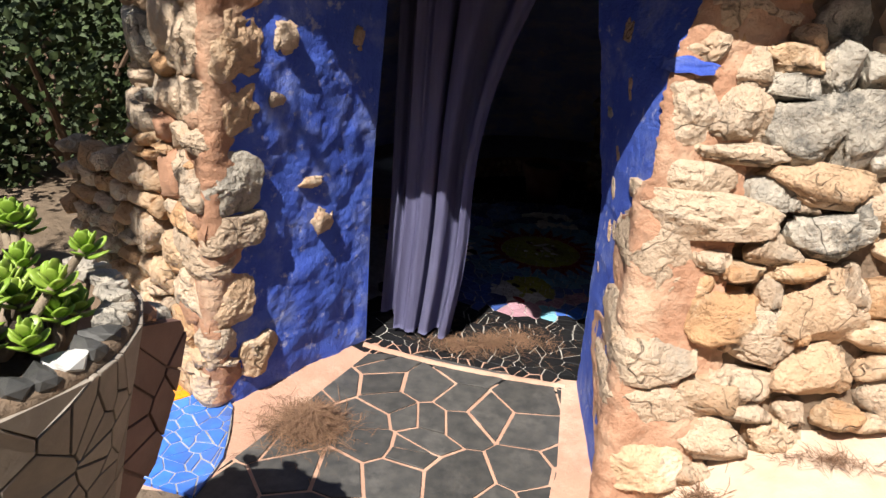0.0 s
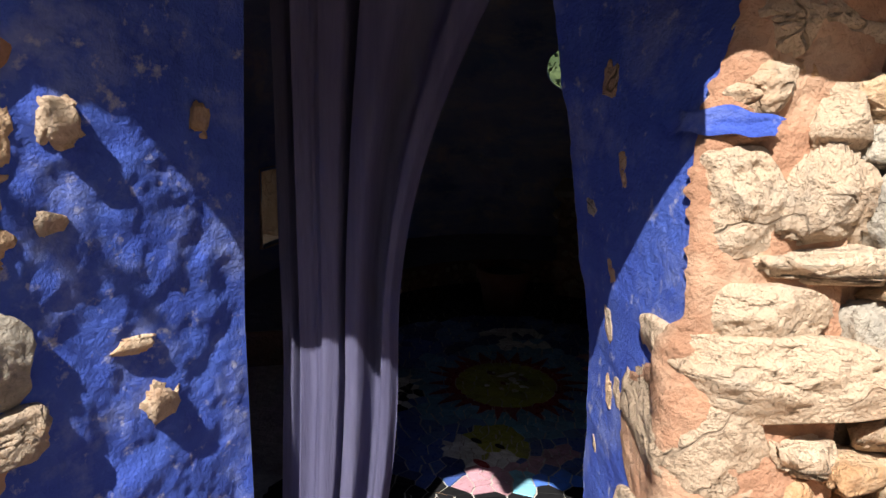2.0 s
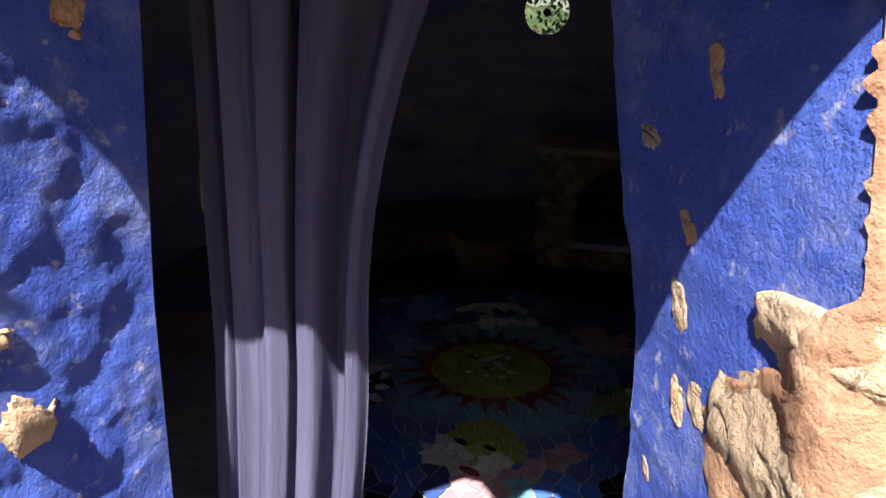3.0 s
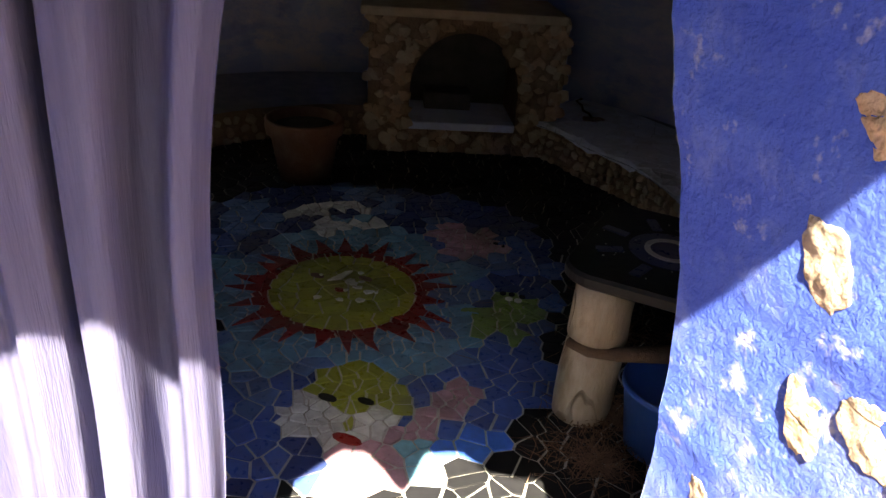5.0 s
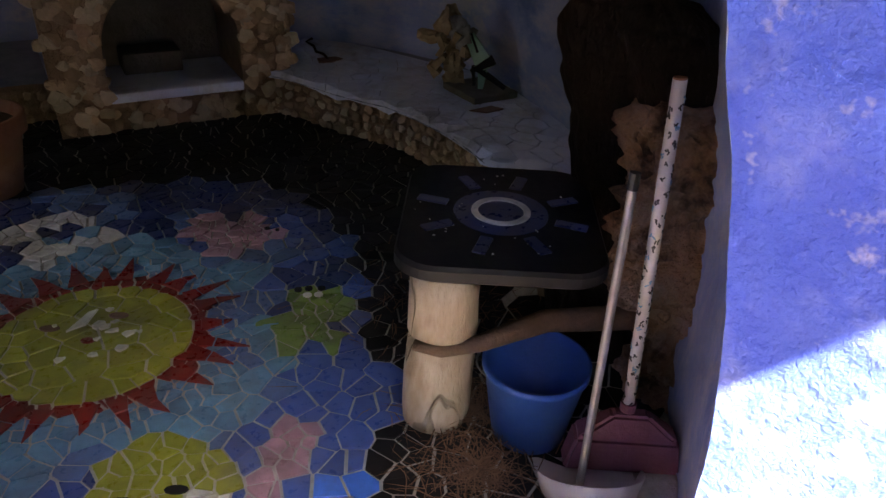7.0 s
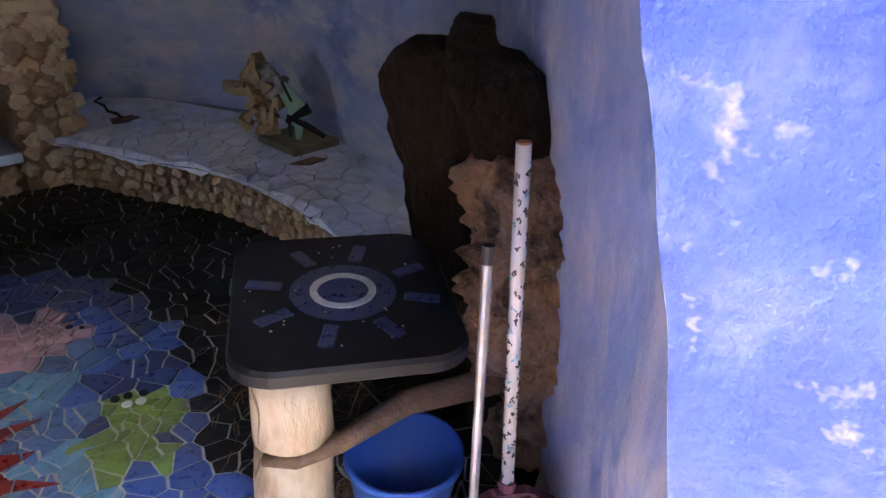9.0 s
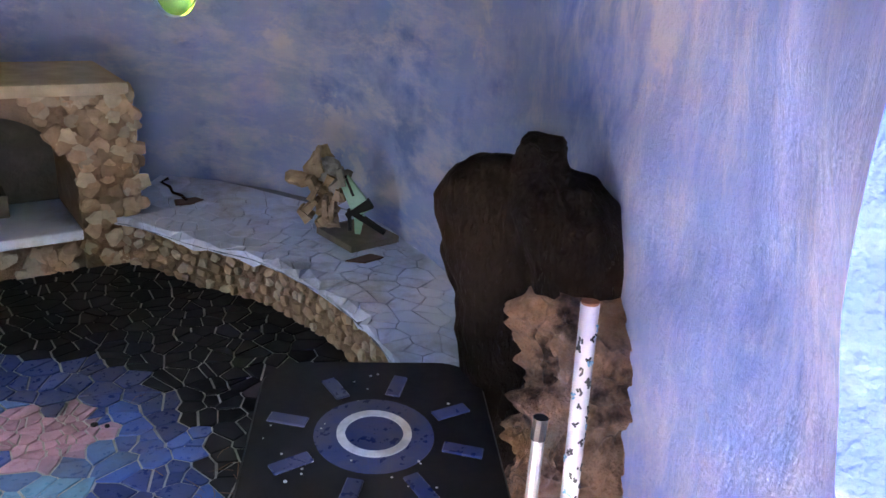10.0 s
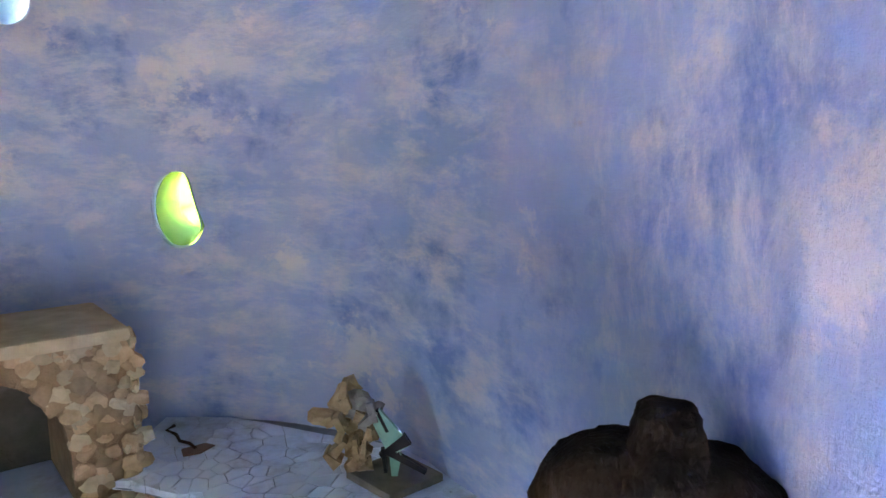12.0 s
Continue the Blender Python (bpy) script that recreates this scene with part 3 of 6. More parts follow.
def head_z(u):
    """The height of the doorway's unseen head, raised beside the lumpy jamb to let sun on to it."""
    return DOOR_H + 0.34 * (1 - smooth(0.09, 0.20, u))


def head_fn(u, v):
    z = head_z(u)
    a, b = left_out(z).lerp(left_in(z), v), right_out(z).lerp(right_in(z), v)
    p = a.lerp(b, u)
    p.z += 0.10 * math.sin(math.pi * u) + rough3(p, 0.02, 5)
    return p


bm = sheet(head_fn, 60, 16)
bmesh.ops.solidify(bm, geom=bm.faces[:], thickness=-0.1)
structure(finish("door_head", bm, M["blue"], smooth=True), "rough blue-washed underside of the doorway", "wall")


def over_fn(side):
    def fn(u, v):
        low = head_z(u) + 0.02
        z = low + (WALL_H + 0.2 - low) * v
        a, b = (left_out(z), right_out(z)) if side else (left_in(z), right_in(z))
        p = a.lerp(b, u)
        return p
    return fn


structure(finish("wall_over_door", sheet(over_fn(True), 60, 8), M["pink"]), "plastered wall above the doorway", "wall")
structure(finish("wall_over_door_inner", sheet(over_fn(False), 60, 8), M["lav"]), "lavender wall above the doorway inside", "wall")


# Unseen hood: edge heights set by where its shadow lands on jambs and floor.
HOOD_EDGE = [(-1.0, 2.22), (-0.86, 2.33), (-0.785, 2.47), (-0.73, 2.58), (-0.65, 2.60), (-0.56, 2.50), (-0.35, 2.45), (-0.23, 2.38), (-0.14, 2.50), (-0.06, 2.57), (0.03, 2.44), (0.10, 2.31), (0.15, 2.5), (0.20, 2.60), (0.27, 2.5), (0.34, 2.40), (0.48, 2.34), (0.78, 2.31)]


def hood_fn(u, v):
    x = -1.0 + 1.78 * u
    y = -1.0 + 0.72 * v
    z = lerp_table(HOOD_EDGE, x) + 0.012 * noise.noise(Vector((x * 25, 2, 5)))
    return Vector((x, y, z + (2.62 - z) * smooth(0, 0.5, v)))


bm = sheet(hood_fn, 90, 12)
bmesh.ops.solidify(bm, geom=bm.faces[:], thickness=-0.14)
structure(finish("door_hood", bm, M["pink"], smooth=False), "unseen mortar hood, added to cast the doorway's shadow edge", "hood")

# ceiling and roof, both unseen, added to close the room from the sky
bm, rings = lathe([(3.3, WALL_H - 0.06), (2.6, WALL_H - 0.02), (1.4, 2.75), (0.02, 2.95)], 64)
structure(finish("ceiling", bm, M["mantel"], at=Matrix.Translation((CX, CY, 0)), smooth=True), "plain pale conical ceiling", "ceiling")
bm, rings = lathe([(3.35, WALL_H + 0.16), (2.9, 2.72), (1.4, 3.1), (0.02, 3.4)], 64)
structure(finish("roof", bm, M["deep"], at=Matrix.Translation((CX, CY, 0)), smooth=True), "earth-covered low conical roof", "roof")


# ---- ground: earth kept dark against bounced light, a flat landing at the door, a bank against the wall, a path that rises away from the door ----
def ground_z(x, y):
    ramp = 0.235 * max(0.0, -1.45 - y) if y > -4.2 else 0.235 * 2.75
    far = math.hypot(x, y)
    bank = 0.40 * smooth(0.72, 1.75, x + 0.15 * (y + 0.9)) * smooth(2.2, 0.2, y)
    lump = 0.012 * noise.noise(Vector((x * 3, y * 3, 0))) * smooth(0.7, 1.4, math.hypot(x + 0.0, y + 0.7))
    return -0.012 + ramp * (1 - smooth(6, 14, far)) + bank * (1 - smooth(4, 12, far)) + lump + 0.6 * noise.noise(Vector((x * 0.05, y * 0.05, 3))) * smooth(6, 25, far)


def ground_fn(u, v):
    def warp(k):
        k = 2 * k - 1
        return math.copysign(3.2 * abs(k) + 250 * abs(k) ** 7, k)
    x, y = 0.2 + warp(u), -0.6 + warp(v)
    z = ground_z(x, y)
    if math.hypot(x - CX, y - CY) < 2.42:
        z = -0.06
    if abs(x - 0.03) < 0.7 and y > -0.12:
        z = -0.06
    return Vector((x, y, z))


structure(finish("ground", sheet(ground_fn, 150, 150), M["ground"], smooth=True), "brown earth ground, kept dark to weaken bounced sunlight", "ground")

def apron_fn(u, v):
    x = 0.80 + 2.4 * u + 0.35 * u * noise.noise(Vector((v * 3, 4, 1)))
    y = -2.3 + (0.25 * x + 1.45) * v + 0.30 * noise.noise(Vector((x * 2, v * 2, 1))) * (1 - v)
    return Vector((x, y, ground_z(x, y) + 0.008 - 0.02 * (v == 0)))


structure(finish("apron", sheet(apron_fn, 60, 40), M["apron"], smooth=True), "pale pink smoothed mortar apron along the wall", "pavement")

# floor bed inside
bm, rings = lathe([(0.001, -0.004), (1.0, -0.004), (2.5, -0.004)], 48)
floor = structure(finish("floor", bm, M["grout_w"], at=Matrix.Translation((CX, CY, 0))), "broken-tile mosaic floor with a sun in a blue disc", "floor")
bm = bmesh.new()
add_box(bm, 1.28, 0.5, 0.03, Matrix.Translation((0.03, 0.16, -0.0195)))
structure(finish("threshold_bed", bm, M["grout_w"]), "pale grout bed under the threshold mosaic", "floor")

# ---- bench round the wall, fireplace ----
BENCH_Z = 0.23


def bench_in(a):
    return lerp_table([(-45, 1.66), (-25, 1.56), (0, 1.47), (10, 1.45), (25, 1.39), (45, 1.48), (60, 1.42), (90, 1.36), (190, 1.42), (215, 1.45)], a)


def bench_block(name, a0, a1, label):
    root = structure(thing(name, (0, 0, 0), label, "bench"), label)
    n = max(6, int((a1 - a0) / 2))

    def top(u, v):
        a = a0 + (a1 - a0) * u
        r = bench_in(a) + 0.012 * noise.noise(Vector((a * 0.3, 2, 1)))
        p = polar(r + (lerp_table(R_IN, a) + 0.06 - r) * v, a, BENCH_Z)
        p.z += 0.006 * noise.noise(p * 5) - 0.022 * max(0, 1 - v * 9)
        return p

    def front(u, v):
        a = a0 + (a1 - a0) * u
        p = polar(bench_in(a) + 0.03, a, -0.01 + (BENCH_Z - 0.01) * v)
        return p
    part("seat_bed", sheet(top, n * 2, 18), M["benchedge"], root, "pale blue plaster edge", True)
    part("front", sheet(front, n, 4), M["pebmortar"], root, "pebble-faced front in brown mortar")
    ends = bmesh.new()
    for a in (a0, a1):
        r0, r1 = bench_in(a) + 0.03, lerp_table(R_IN, a) + 0.06
        ends.faces.new([ends.verts.new(polar(r, a, z)) for r, z in ((r0, -0.01), (r1, -0.01), (r1, BENCH_Z), (r0, BENCH_Z - 0.01))])
    part("end_face", ends, M["pebmortar"], root)
    return root


bench_1 = bench_block("bench_1", -42, 46, "low curved bench topped with pale blue broken tile over pebble stonework")
bench_2 = bench_block("bench_2", 88, 205, "low curved bench of pebble stonework round the wall")

fire = thing("fireplace", (0, 0, 0), "pebble-faced fireplace with arched opening and sandstone mantel", "fireplace")
structure(fire, "pebble-faced fireplace with arched opening and sandstone mantel", "fireplace")


def arch_front():
    """Front with an arched opening, from x 0.36 to 1.52 in its own plane."""
    bm = bmesh.new()
    outer, inner = [], []
    for k in range(25):
        t = k / 24
        a = math.pi * (1 - t)
        ix, iz = 0.93 + 0.33 * math.cos(a), 0.40 + 0.34 * math.sin(a)
        inner.append((ix, iz))
        ang = math.atan2(iz - 0.40, ix - 0.93)
        c, s = math.cos(ang), math.sin(ang)
        k1 = 0.58 / abs(c) if abs(c) > 1e-6 else 99
        k2 = 0.42 / s if s > 1e-6 else 99
        kk = min(k1, k2)
        outer.append((0.93 + c * kk, 0.40 + s * kk))
    inner = [(inner[0][0], 0.0)] + inner + [(inner[-1][0], 0.0)]
    outer = [(outer[0][0], 0.0)] + outer + [(outer[-1][0], 0.0)]
    vi = [[bm.verts.new((x, y, z)) for x, z in inner] for y in (0, 0.55)]
    vo = [[bm.verts.new((x, y, z)) for x, z in outer] for y in (0, 0.55)]
    for i in range(len(inner) - 1):
        bm.faces.new((vi[0][i], vi[0][i + 1], vo[0][i + 1], vo[0][i]))
        bm.faces.new((vi[0][i], vi[0][i + 1], vi[1][i + 1], vi[1][i]))
        bm.faces.new((vo[0][i], vo[0][i + 1], vo[1][i + 1], vo[1][i]))
    return bm


FP = Matrix.Translation((0.03, 3.46, 0)) @ Matrix.Rotation(radians(-4), 4, "Z")
part("front", arch_front(), M["pebmortar"], fire, "brown mortar between pebbles", at=FP)
bm = bmesh.new()
add_box(bm, 1.2, 0.62, 0.055, FP @ Matrix.Translation((0.90, 0.26, 0.845)), 0.018)
part("mantel", bm, M["mantel"], fire, "pale sandstone mantel slab")
bm = bmesh.new()
add_box(bm, 0.66, 0.5, 0.05, FP @ Matrix.Translation((0.93, 0.24, 0.175)), 0.01)
part("hearth", bm, M["bench"], fire, "pale hearth ledge")
bm = bmesh.new()
add_box(bm, 0.66, 0.05, 0.19, FP @ Matrix.Translation((0.93, 0.05, 0.075)), 0.01)
part("hearth_front", bm, M["pebmortar"], fire)
bm = bmesh.new()
add_box(bm, 0.8, 0.04, 0.8, FP @ Matrix.Translation((0.93, 0.52, 0.4)))
part("fireback", bm, M["dark_brick"], fire, "dark grey back")
bm = bmesh.new()
add_box(bm, 0.30, 0.2, 0.11, FP @ Matrix.Translation((0.86, 0.38, 0.255)), 0.008)
part("firebrick", bm, M["dark_brick"], fire)

# ---- curtain in the doorway ----
curtain = thing("curtain", (0, 0, 0), "gathered mauve cotton curtain hanging in the doorway", "curtain")


def curtain_fn(x0, x1, y0, valleys, z0, z1, flare, phase):
    """Cloth that hangs in round ribs with deep valleys (middle, half width, depth) between them."""
    def fn(u, v):
        z = z0 + (z1 - z0) * v
        up = max(0, (z - 0.9) / 1.1)
        low = max(0, (0.75 - z) / 0.75)
        us = u + 0.012 * math.sin(2.3 * z + phase) + 0.02 * up * math.sin(6 * u)
        deep = 0
        for m, w, d in valleys:
            deep += d * math.exp(-((us - m) / w) ** 4)
        deep += 0.05 * (1 - smooth(0, 0.05, u)) + 0.05 * smooth(0.95, 1, u)
        x = x0 + (x1 - x0) * u + flare * up * up * u * u - 0.07 * low * low * u - 0.03 * low * (1 - u)
        y = y0 + deep - 0.010 * math.sin(us * 21 + phase) + 0.010 * noise.noise(Vector((u * 7, z * 1.6, phase)))
        return Vector((x, y, z))
    return fn


for nm, args in (("front_fall", (-0.40, -0.03, 0.075, ((0.235, 0.03, 0.012), (0.455, 0.028, 0.10), (0.755, 0.085, 0.10)), 0.035, 2.14, 0.26, 1.6)), ("back_fall", (-0.52, -0.26, 0.20, ((0.3, 0.08, 0.05), (0.7, 0.06, 0.05)), 0.06, 2.14, 0.10, 0.4))):
    bm = sheet(curtain_fn(*args), 160, 60)
    bmesh.ops.solidify(bm, geom=bm.faces[:], thickness=0.003)
    part(nm, bm, M["curtain"], curtain, "ribbed mauve cloth in deep folds" if nm == "front_fall" else "", True)
part("rod", tube([(-0.56, 0.14, 2.13), (0.3, 0.14, 2.13), (0.62, 0.14, 2.13)], 0.012), M["branch"], curtain, "thin wooden curtain rod")

# ---- table on a log ----
table = thing("side_table", Matrix.Translation((1.195, 1.0, 0)), "low table with black mosaic top on a pine log", "table")
TROT = radians(-34)


def rounded_square(hx, hy, r, seg=8):
    out = []
    for cx, cy, a0 in ((hx - r, hy - r, 0), (-hx + r, hy - r, 90), (-hx + r, -hy + r, 180), (hx - r, -hy + r, 270)):
        for k in range(seg + 1):
            a = radians(a0 + 90 * k / seg)
            out.append((cx + r * math.cos(a), cy + r * math.sin(a)))
    return out


bm = bmesh.new()
pts = rounded_square(0.265, 0.30, 0.10)
lv = []
for k, z in ((0.97, 0.497), (1.0, 0.505), (1.0, 0.532), (0.975, 0.543)):
    lv.append([bm.verts.new((x * k + 0.006 * math.sin(9 * y), y * k, z)) for x, y in pts])
for a, b in zip(lv, lv[1:]):
    for i in range(len(pts)):
        bm.faces.new((a[i], a[(i + 1) % len(pts)], b[(i + 1) % len(pts)], b[i]))
bm.faces.new(lv[0][::-1])
bm.faces.new(lv[-1])
TM = Matrix.Rotation(TROT, 4, "Z")
top = part("tabletop", bm, M["black"], table, "black glazed mosaic top with worn rim", at=TM)


def ring_part(r0, r1, z0, z1, mat, name, label):
    bm, rr = lathe([(r0, z0), (r0, z1), (r1, z1), (r1, z0)], 40)
    return part(name, bm, mat, top, label)


bm, rr = lathe([(0.001, 0.545), (0.128, 0.545), (0.128, 0.54)], 40)
part("blue_disc", bm, M["deepblue"], top, "dark blue tile disc")
ring_part(0.062, 0.080, 0.54, 0.549, M["white"], "white_ring", "white ceramic ring")
for k, a in enumerate((20, 68, 112, 160, 205, 250, 292, 338)):
    bm = bmesh.new()
    add_box(bm, 0.085, 0.034, 0.006, Matrix.Rotation(radians(a + 4), 4, "Z") @ Matrix.Translation((0.192, 0, 0.545)), 0.002, 1)
    part("blue_bar", bm, M["deepblue"], top)
for k in range(26):
    a, r = random.uniform(0, 6.28), random.uniform(0.10, 0.24)
    bm = bmesh.new()
    bmesh.ops.create_icosphere(bm, subdivisions=1, radius=random.uniform(0.002, 0.0045), matrix=Matrix.Translation((r * math.cos(a), r * math.sin(a), 0.5445)) @ Matrix.Diagonal((1, 1, 0.4, 1)))
    part("speck", bm, M["white"], top)
lx, ly = -0.225, -0.08
part("leg", tube([(lx - 0.012, ly, -0.005), (lx - 0.006, ly, 0.05), (lx - 0.004, ly, 0.15), (lx, ly, 0.262), (lx, ly, 0.27), (lx, ly, 0.293), (lx, ly, 0.30), (lx, ly, 0.40), (lx + 0.003, ly, 0.49)], [0.090, 0.096, 0.094, 0.092, 0.078, 0.078, 0.093, 0.092, 0.091], 32, wob=0.07), M["log"], table, "peeled pine log leg with dried cracks", True)
part("crack", tube([(lx - 0.028, ly - 0.0755, 0.31), (lx - 0.025, ly - 0.0765, 0.40), (lx - 0.03, ly - 0.0745, 0.484)], 0.0025, 5), M["char"], table, "dark drying crack")
part("brace", tube([(lx - 0.095, ly - 0.02, 0.284), (lx - 0.05, ly - 0.075, 0.286), (lx + 0.05, ly - 0.10, 0.288), (0.05, -0.175, 0.278), (0.22, -0.24, 0.268), (0.38, -0.29, 0.262)], [0.016, 0.018, 0.022, 0.030, 0.036, 0.04], 14, wob=0.25), M["branch"], table, "grey weathered branch used as a brace", True)

# ---- bucket ----
bucket = thing("bucket", (1.15, 0.735, 0.0), "blue plastic bucket on the floor under the table", "bucket")
bm, rr = lathe([(0.001, 0.008), (0.092, 0.008), (0.094, 0.0), (0.100, 0.0), (0.136, 0.222), (0.143, 0.224), (0.143, 0.244), (0.134, 0.244), (0.096, 0.014), (0.001, 0.014)], 48)
part("pail", bm, M["plastic_blue"], bucket, "", True)
part("handle", tube([(0.14 * math.cos(a), 0.03 + 0.14 * math.sin(a) * 0.96, 0.225 - 0.028 * math.sin(a)) for a in (math.pi * k / 16 for k in range(17))], 0.0028, 6), M["steel"], bucket, "folded-down wire handle")

# ---- dustpan with a long handle, and the broom standing in it ----
pan = thing("dustpan", (1.16, 0.50, 0.0), "white plastic dustpan with a long steel handle", "dustpan")


def pan_bm():
    bm = bmesh.new()
    prof = [(-0.13, 0.0), (-0.135, 0.055), (-0.12, 0.1)]
    n = 14
    outl = []
    for k in range(n + 1):
        a = math.pi * k / n
        outl.append((0.135 * math.cos(a), 0.12 * math.sin(a)))
    lo = [bm.verts.new((x * 0.93, y * 0.93, 0.004)) for x, y in outl]
    hi = [bm.verts.new((x, y, 0.05 + 0.07 * (y / 0.12))) for x, y in outl]
    hi2 = [bm.verts.new((x * 0.96, y * 0.96, 0.05 + 0.07 * (y / 0.12))) for x, y in outl]
    lo2 = [bm.verts.new((x * 0.90, y * 0.90, 0.010)) for x, y in outl]
    for a, b in ((lo, hi), (hi, hi2), (hi2, lo2)):
        for i in range(n):
            bm.faces.new((a[i], a[i + 1], b[i + 1], b[i]))
    bm.faces.new(lo)
    bm.faces.new(lo2[::-1])
    f0 = [bm.verts.new((-0.13, -0.09, 0.002)), bm.verts.new((0.13, -0.09, 0.002))]
    bm.faces.new((lo[0], lo[-1], f0[0], f0[1]))
    return bm


PAN_R = Matrix.Rotation(radians(150), 4, "Z")
part("scoop", pan_bm(), M["plastic_white"], pan, "scuffed white scoop", True, at=PAN_R)
part("handle", tube([(-0.053, -0.02, 0.05), (0.03, 0.07, 0.82)], 0.0105, 10), M["steel"], pan, "bare steel tube handle")
part("grip", tube([(0.028, 0.069, 0.80), (0.031, 0.071, 0.838)], 0.0125, 10), M["black_plastic"], pan, "black end cap")

broom = thing("broom", (1.265, 0.50, 0.0), "broom with wine-pink head and patterned white handle", "broom")
bm = bmesh.new()
for (z0, z1, w0, w1) in ((0.02, 0.13, 0.30, 0.26), (0.13, 0.20, 0.26, 0.09)):
    v = [[bm.verts.new((sx * w / 2, sy * (0.035 if z < 0.19 else 0.02), z)) for sx, sy in ((-1, -1), (1, -1), (1, 1), (-1, 1))] for z, w in ((z0, w0), (z1, w1))]
    for i in range(4):
        bm.faces.new((v[0][i], v[0][(i + 1) % 4], v[1][(i + 1) % 4], v[1][i]))
    bm.faces.new(v[0][::-1])
    bm.faces.new(v[1])
bmesh.ops.bevel(bm, geom=bm.edges[:], offset=0.008, segments=2, affect="EDGES")
part("head", bm, M["plastic_pink"], broom, "wine-pink bristle head", at=Matrix.Rotation(radians(-35), 4, "Z"))
H0, H1 = Vector((0.0, 0.01, 0.19)), Vector((-0.025, 0.05, 1.035))
stick = part("handle", tube([H0, H0.lerp(H1, 0.5), H1], 0.0145, 14), M["handle_white"], broom, "white handle with small dark and blue print", True)
part("socket", tube([(0, 0.01, 0.17), (0, 0.012, 0.225)], 0.02, 12), M["plastic_pink"], broom)
part("cut_end", tube([H1 - Vector((0, 0, 0.002)), H1 + Vector((0, 0.0005, 0.003))], 0.0138, 14), M["rust"], broom, "rusty open end")
for k in range(66):
    f = 0.03 + 0.94 * k / 66
    a = random.uniform(2.6, 5.4)
    c = H0.lerp(H1, f)
    bm = bmesh.new()
    for j in range(3):
        da, dz = random.uniform(-0.35, 0.35), random.uniform(-0.006, 0.006)
        q = c + Vector((0.0148 * math.cos(a + da), 0.0148 * math.sin(a + da), dz))
        add_box(bm, 0.003, 0.0018, random.uniform(0.004, 0.011), Matrix.Translation(q) @ Matrix.Rotation(a + da + math.pi / 2, 4, "Z") @ Matrix.Rotation(random.uniform(-1, 1), 4, "Y"))
    part("print_mark", bm, M["sky"] if k % 5 == 0 else M["black_plastic"], stick)


# ---- driftwood stump against the wall ----
def lump(profile, amp, s, seg=56, per=10, tall=1.0, knotty=False, groove=None):
    """A lumpy upright form: rows of (z, cx, cy, rx, ry, turn)."""
    bm = bmesh.new()
    rings = []
    rows = []
    for a, b in zip(profile, profile[1:]):
        for k in range(per):
            f = k / per
            rows.append([x + (y - x) * (f * f * (3 - 2 * f)) for x, y in zip(a, b)])
    rows.append(list(profile[-1]))
    for z, cx, cy, rx, ry, turn in rows:
        ring = []
        for i in range(seg):
            t = 2 * math.pi * i / seg
            c, sn = math.cos(t), math.sin(t)
            x, y = rx * math.copysign(abs(c) ** 0.85, c), ry * math.copysign(abs(sn) ** 0.85, sn)
            ct, st = math.cos(radians(turn)), math.sin(radians(turn))
            p = Vector((cx + x * ct - y * st, cy + x * st + y * ct, z))
            d = Vector((p.x - cx, p.y - cy, 0)).normalized()
            g = Vector((p.x, p.y, p.z * tall))
            n = noise.noise(g * s) + 0.6 * noise.noise(g * s * 2.3) + 0.35 * noise.noise(g * s * 6)
            if groove:
                near = (t - radians(groove) + math.pi) % (2 * math.pi) - math.pi
                n -= (1.5 + 0.6 * noise.noise(Vector((0, 3, p.z * 4)))) * math.exp(-(near / 0.24) ** 2)
            if knotty:
                n += 0.8 * (0.5 - 2 * abs(noise.noise(g * s * 1.1 + Vector((5, 2, 8))))) + 0.35 * (0.4 - 2 * abs(noise.noise(g * s * 3.4))) - 1.2 * smooth(0.35, 0.6, noise.noise(g * s * 2.0 + Vector((1, 9, 4))))
            p = p + d * amp * n + Vector((0, 0, amp * 0.5 * noise.noise(p * s * 1.7 + Vector((9, 9, 9)))))
            ring.append(bm.verts.new(p))
        rings.append(ring)
    for a, b in zip(rings, rings[1:]):
        for i in range(seg):
            bm.faces.new((a[i], a[(i + 1) % seg], b[(i + 1) % seg], b[i]))
    bm.faces.new(rings[0][::-1])
    bm.faces.new(rings[-1])
    return bm


stump = thing("driftwood_stump", (1.66, 0.90, 0.0), "upright charred tree stump with pale gnarled root burl", "stump")


def along_side(z, left, right, deep, back=0.05):
    """A ring of the stump from its left and right edges across the view of the room."""
    m = (left + right) / 2
    return (z, m * 0.66, back - m * 0.75, (right - left) / 2, deep, -49)


part("trunk", lump([along_side(0.0, -0.20, 0.28, 0.19), along_side(0.40, -0.19, 0.31, 0.17), along_side(0.56, -0.19, 0.31, 0.15), along_side(0.74, -0.215, 0.295, 0.14), along_side(0.90, -0.265, 0.225, 0.135), along_side(1.00, -0.285, 0.135, 0.125), along_side(1.055, -0.265, 0.07, 0.10), along_side(1.085, -0.225, 0.0, 0.07), along_side(1.095, -0.18, -0.06, 0.03)], 0.034, 6.0, 110, 12, 0.45, False, -108), M["char"], stump, "charred dark bark", True)
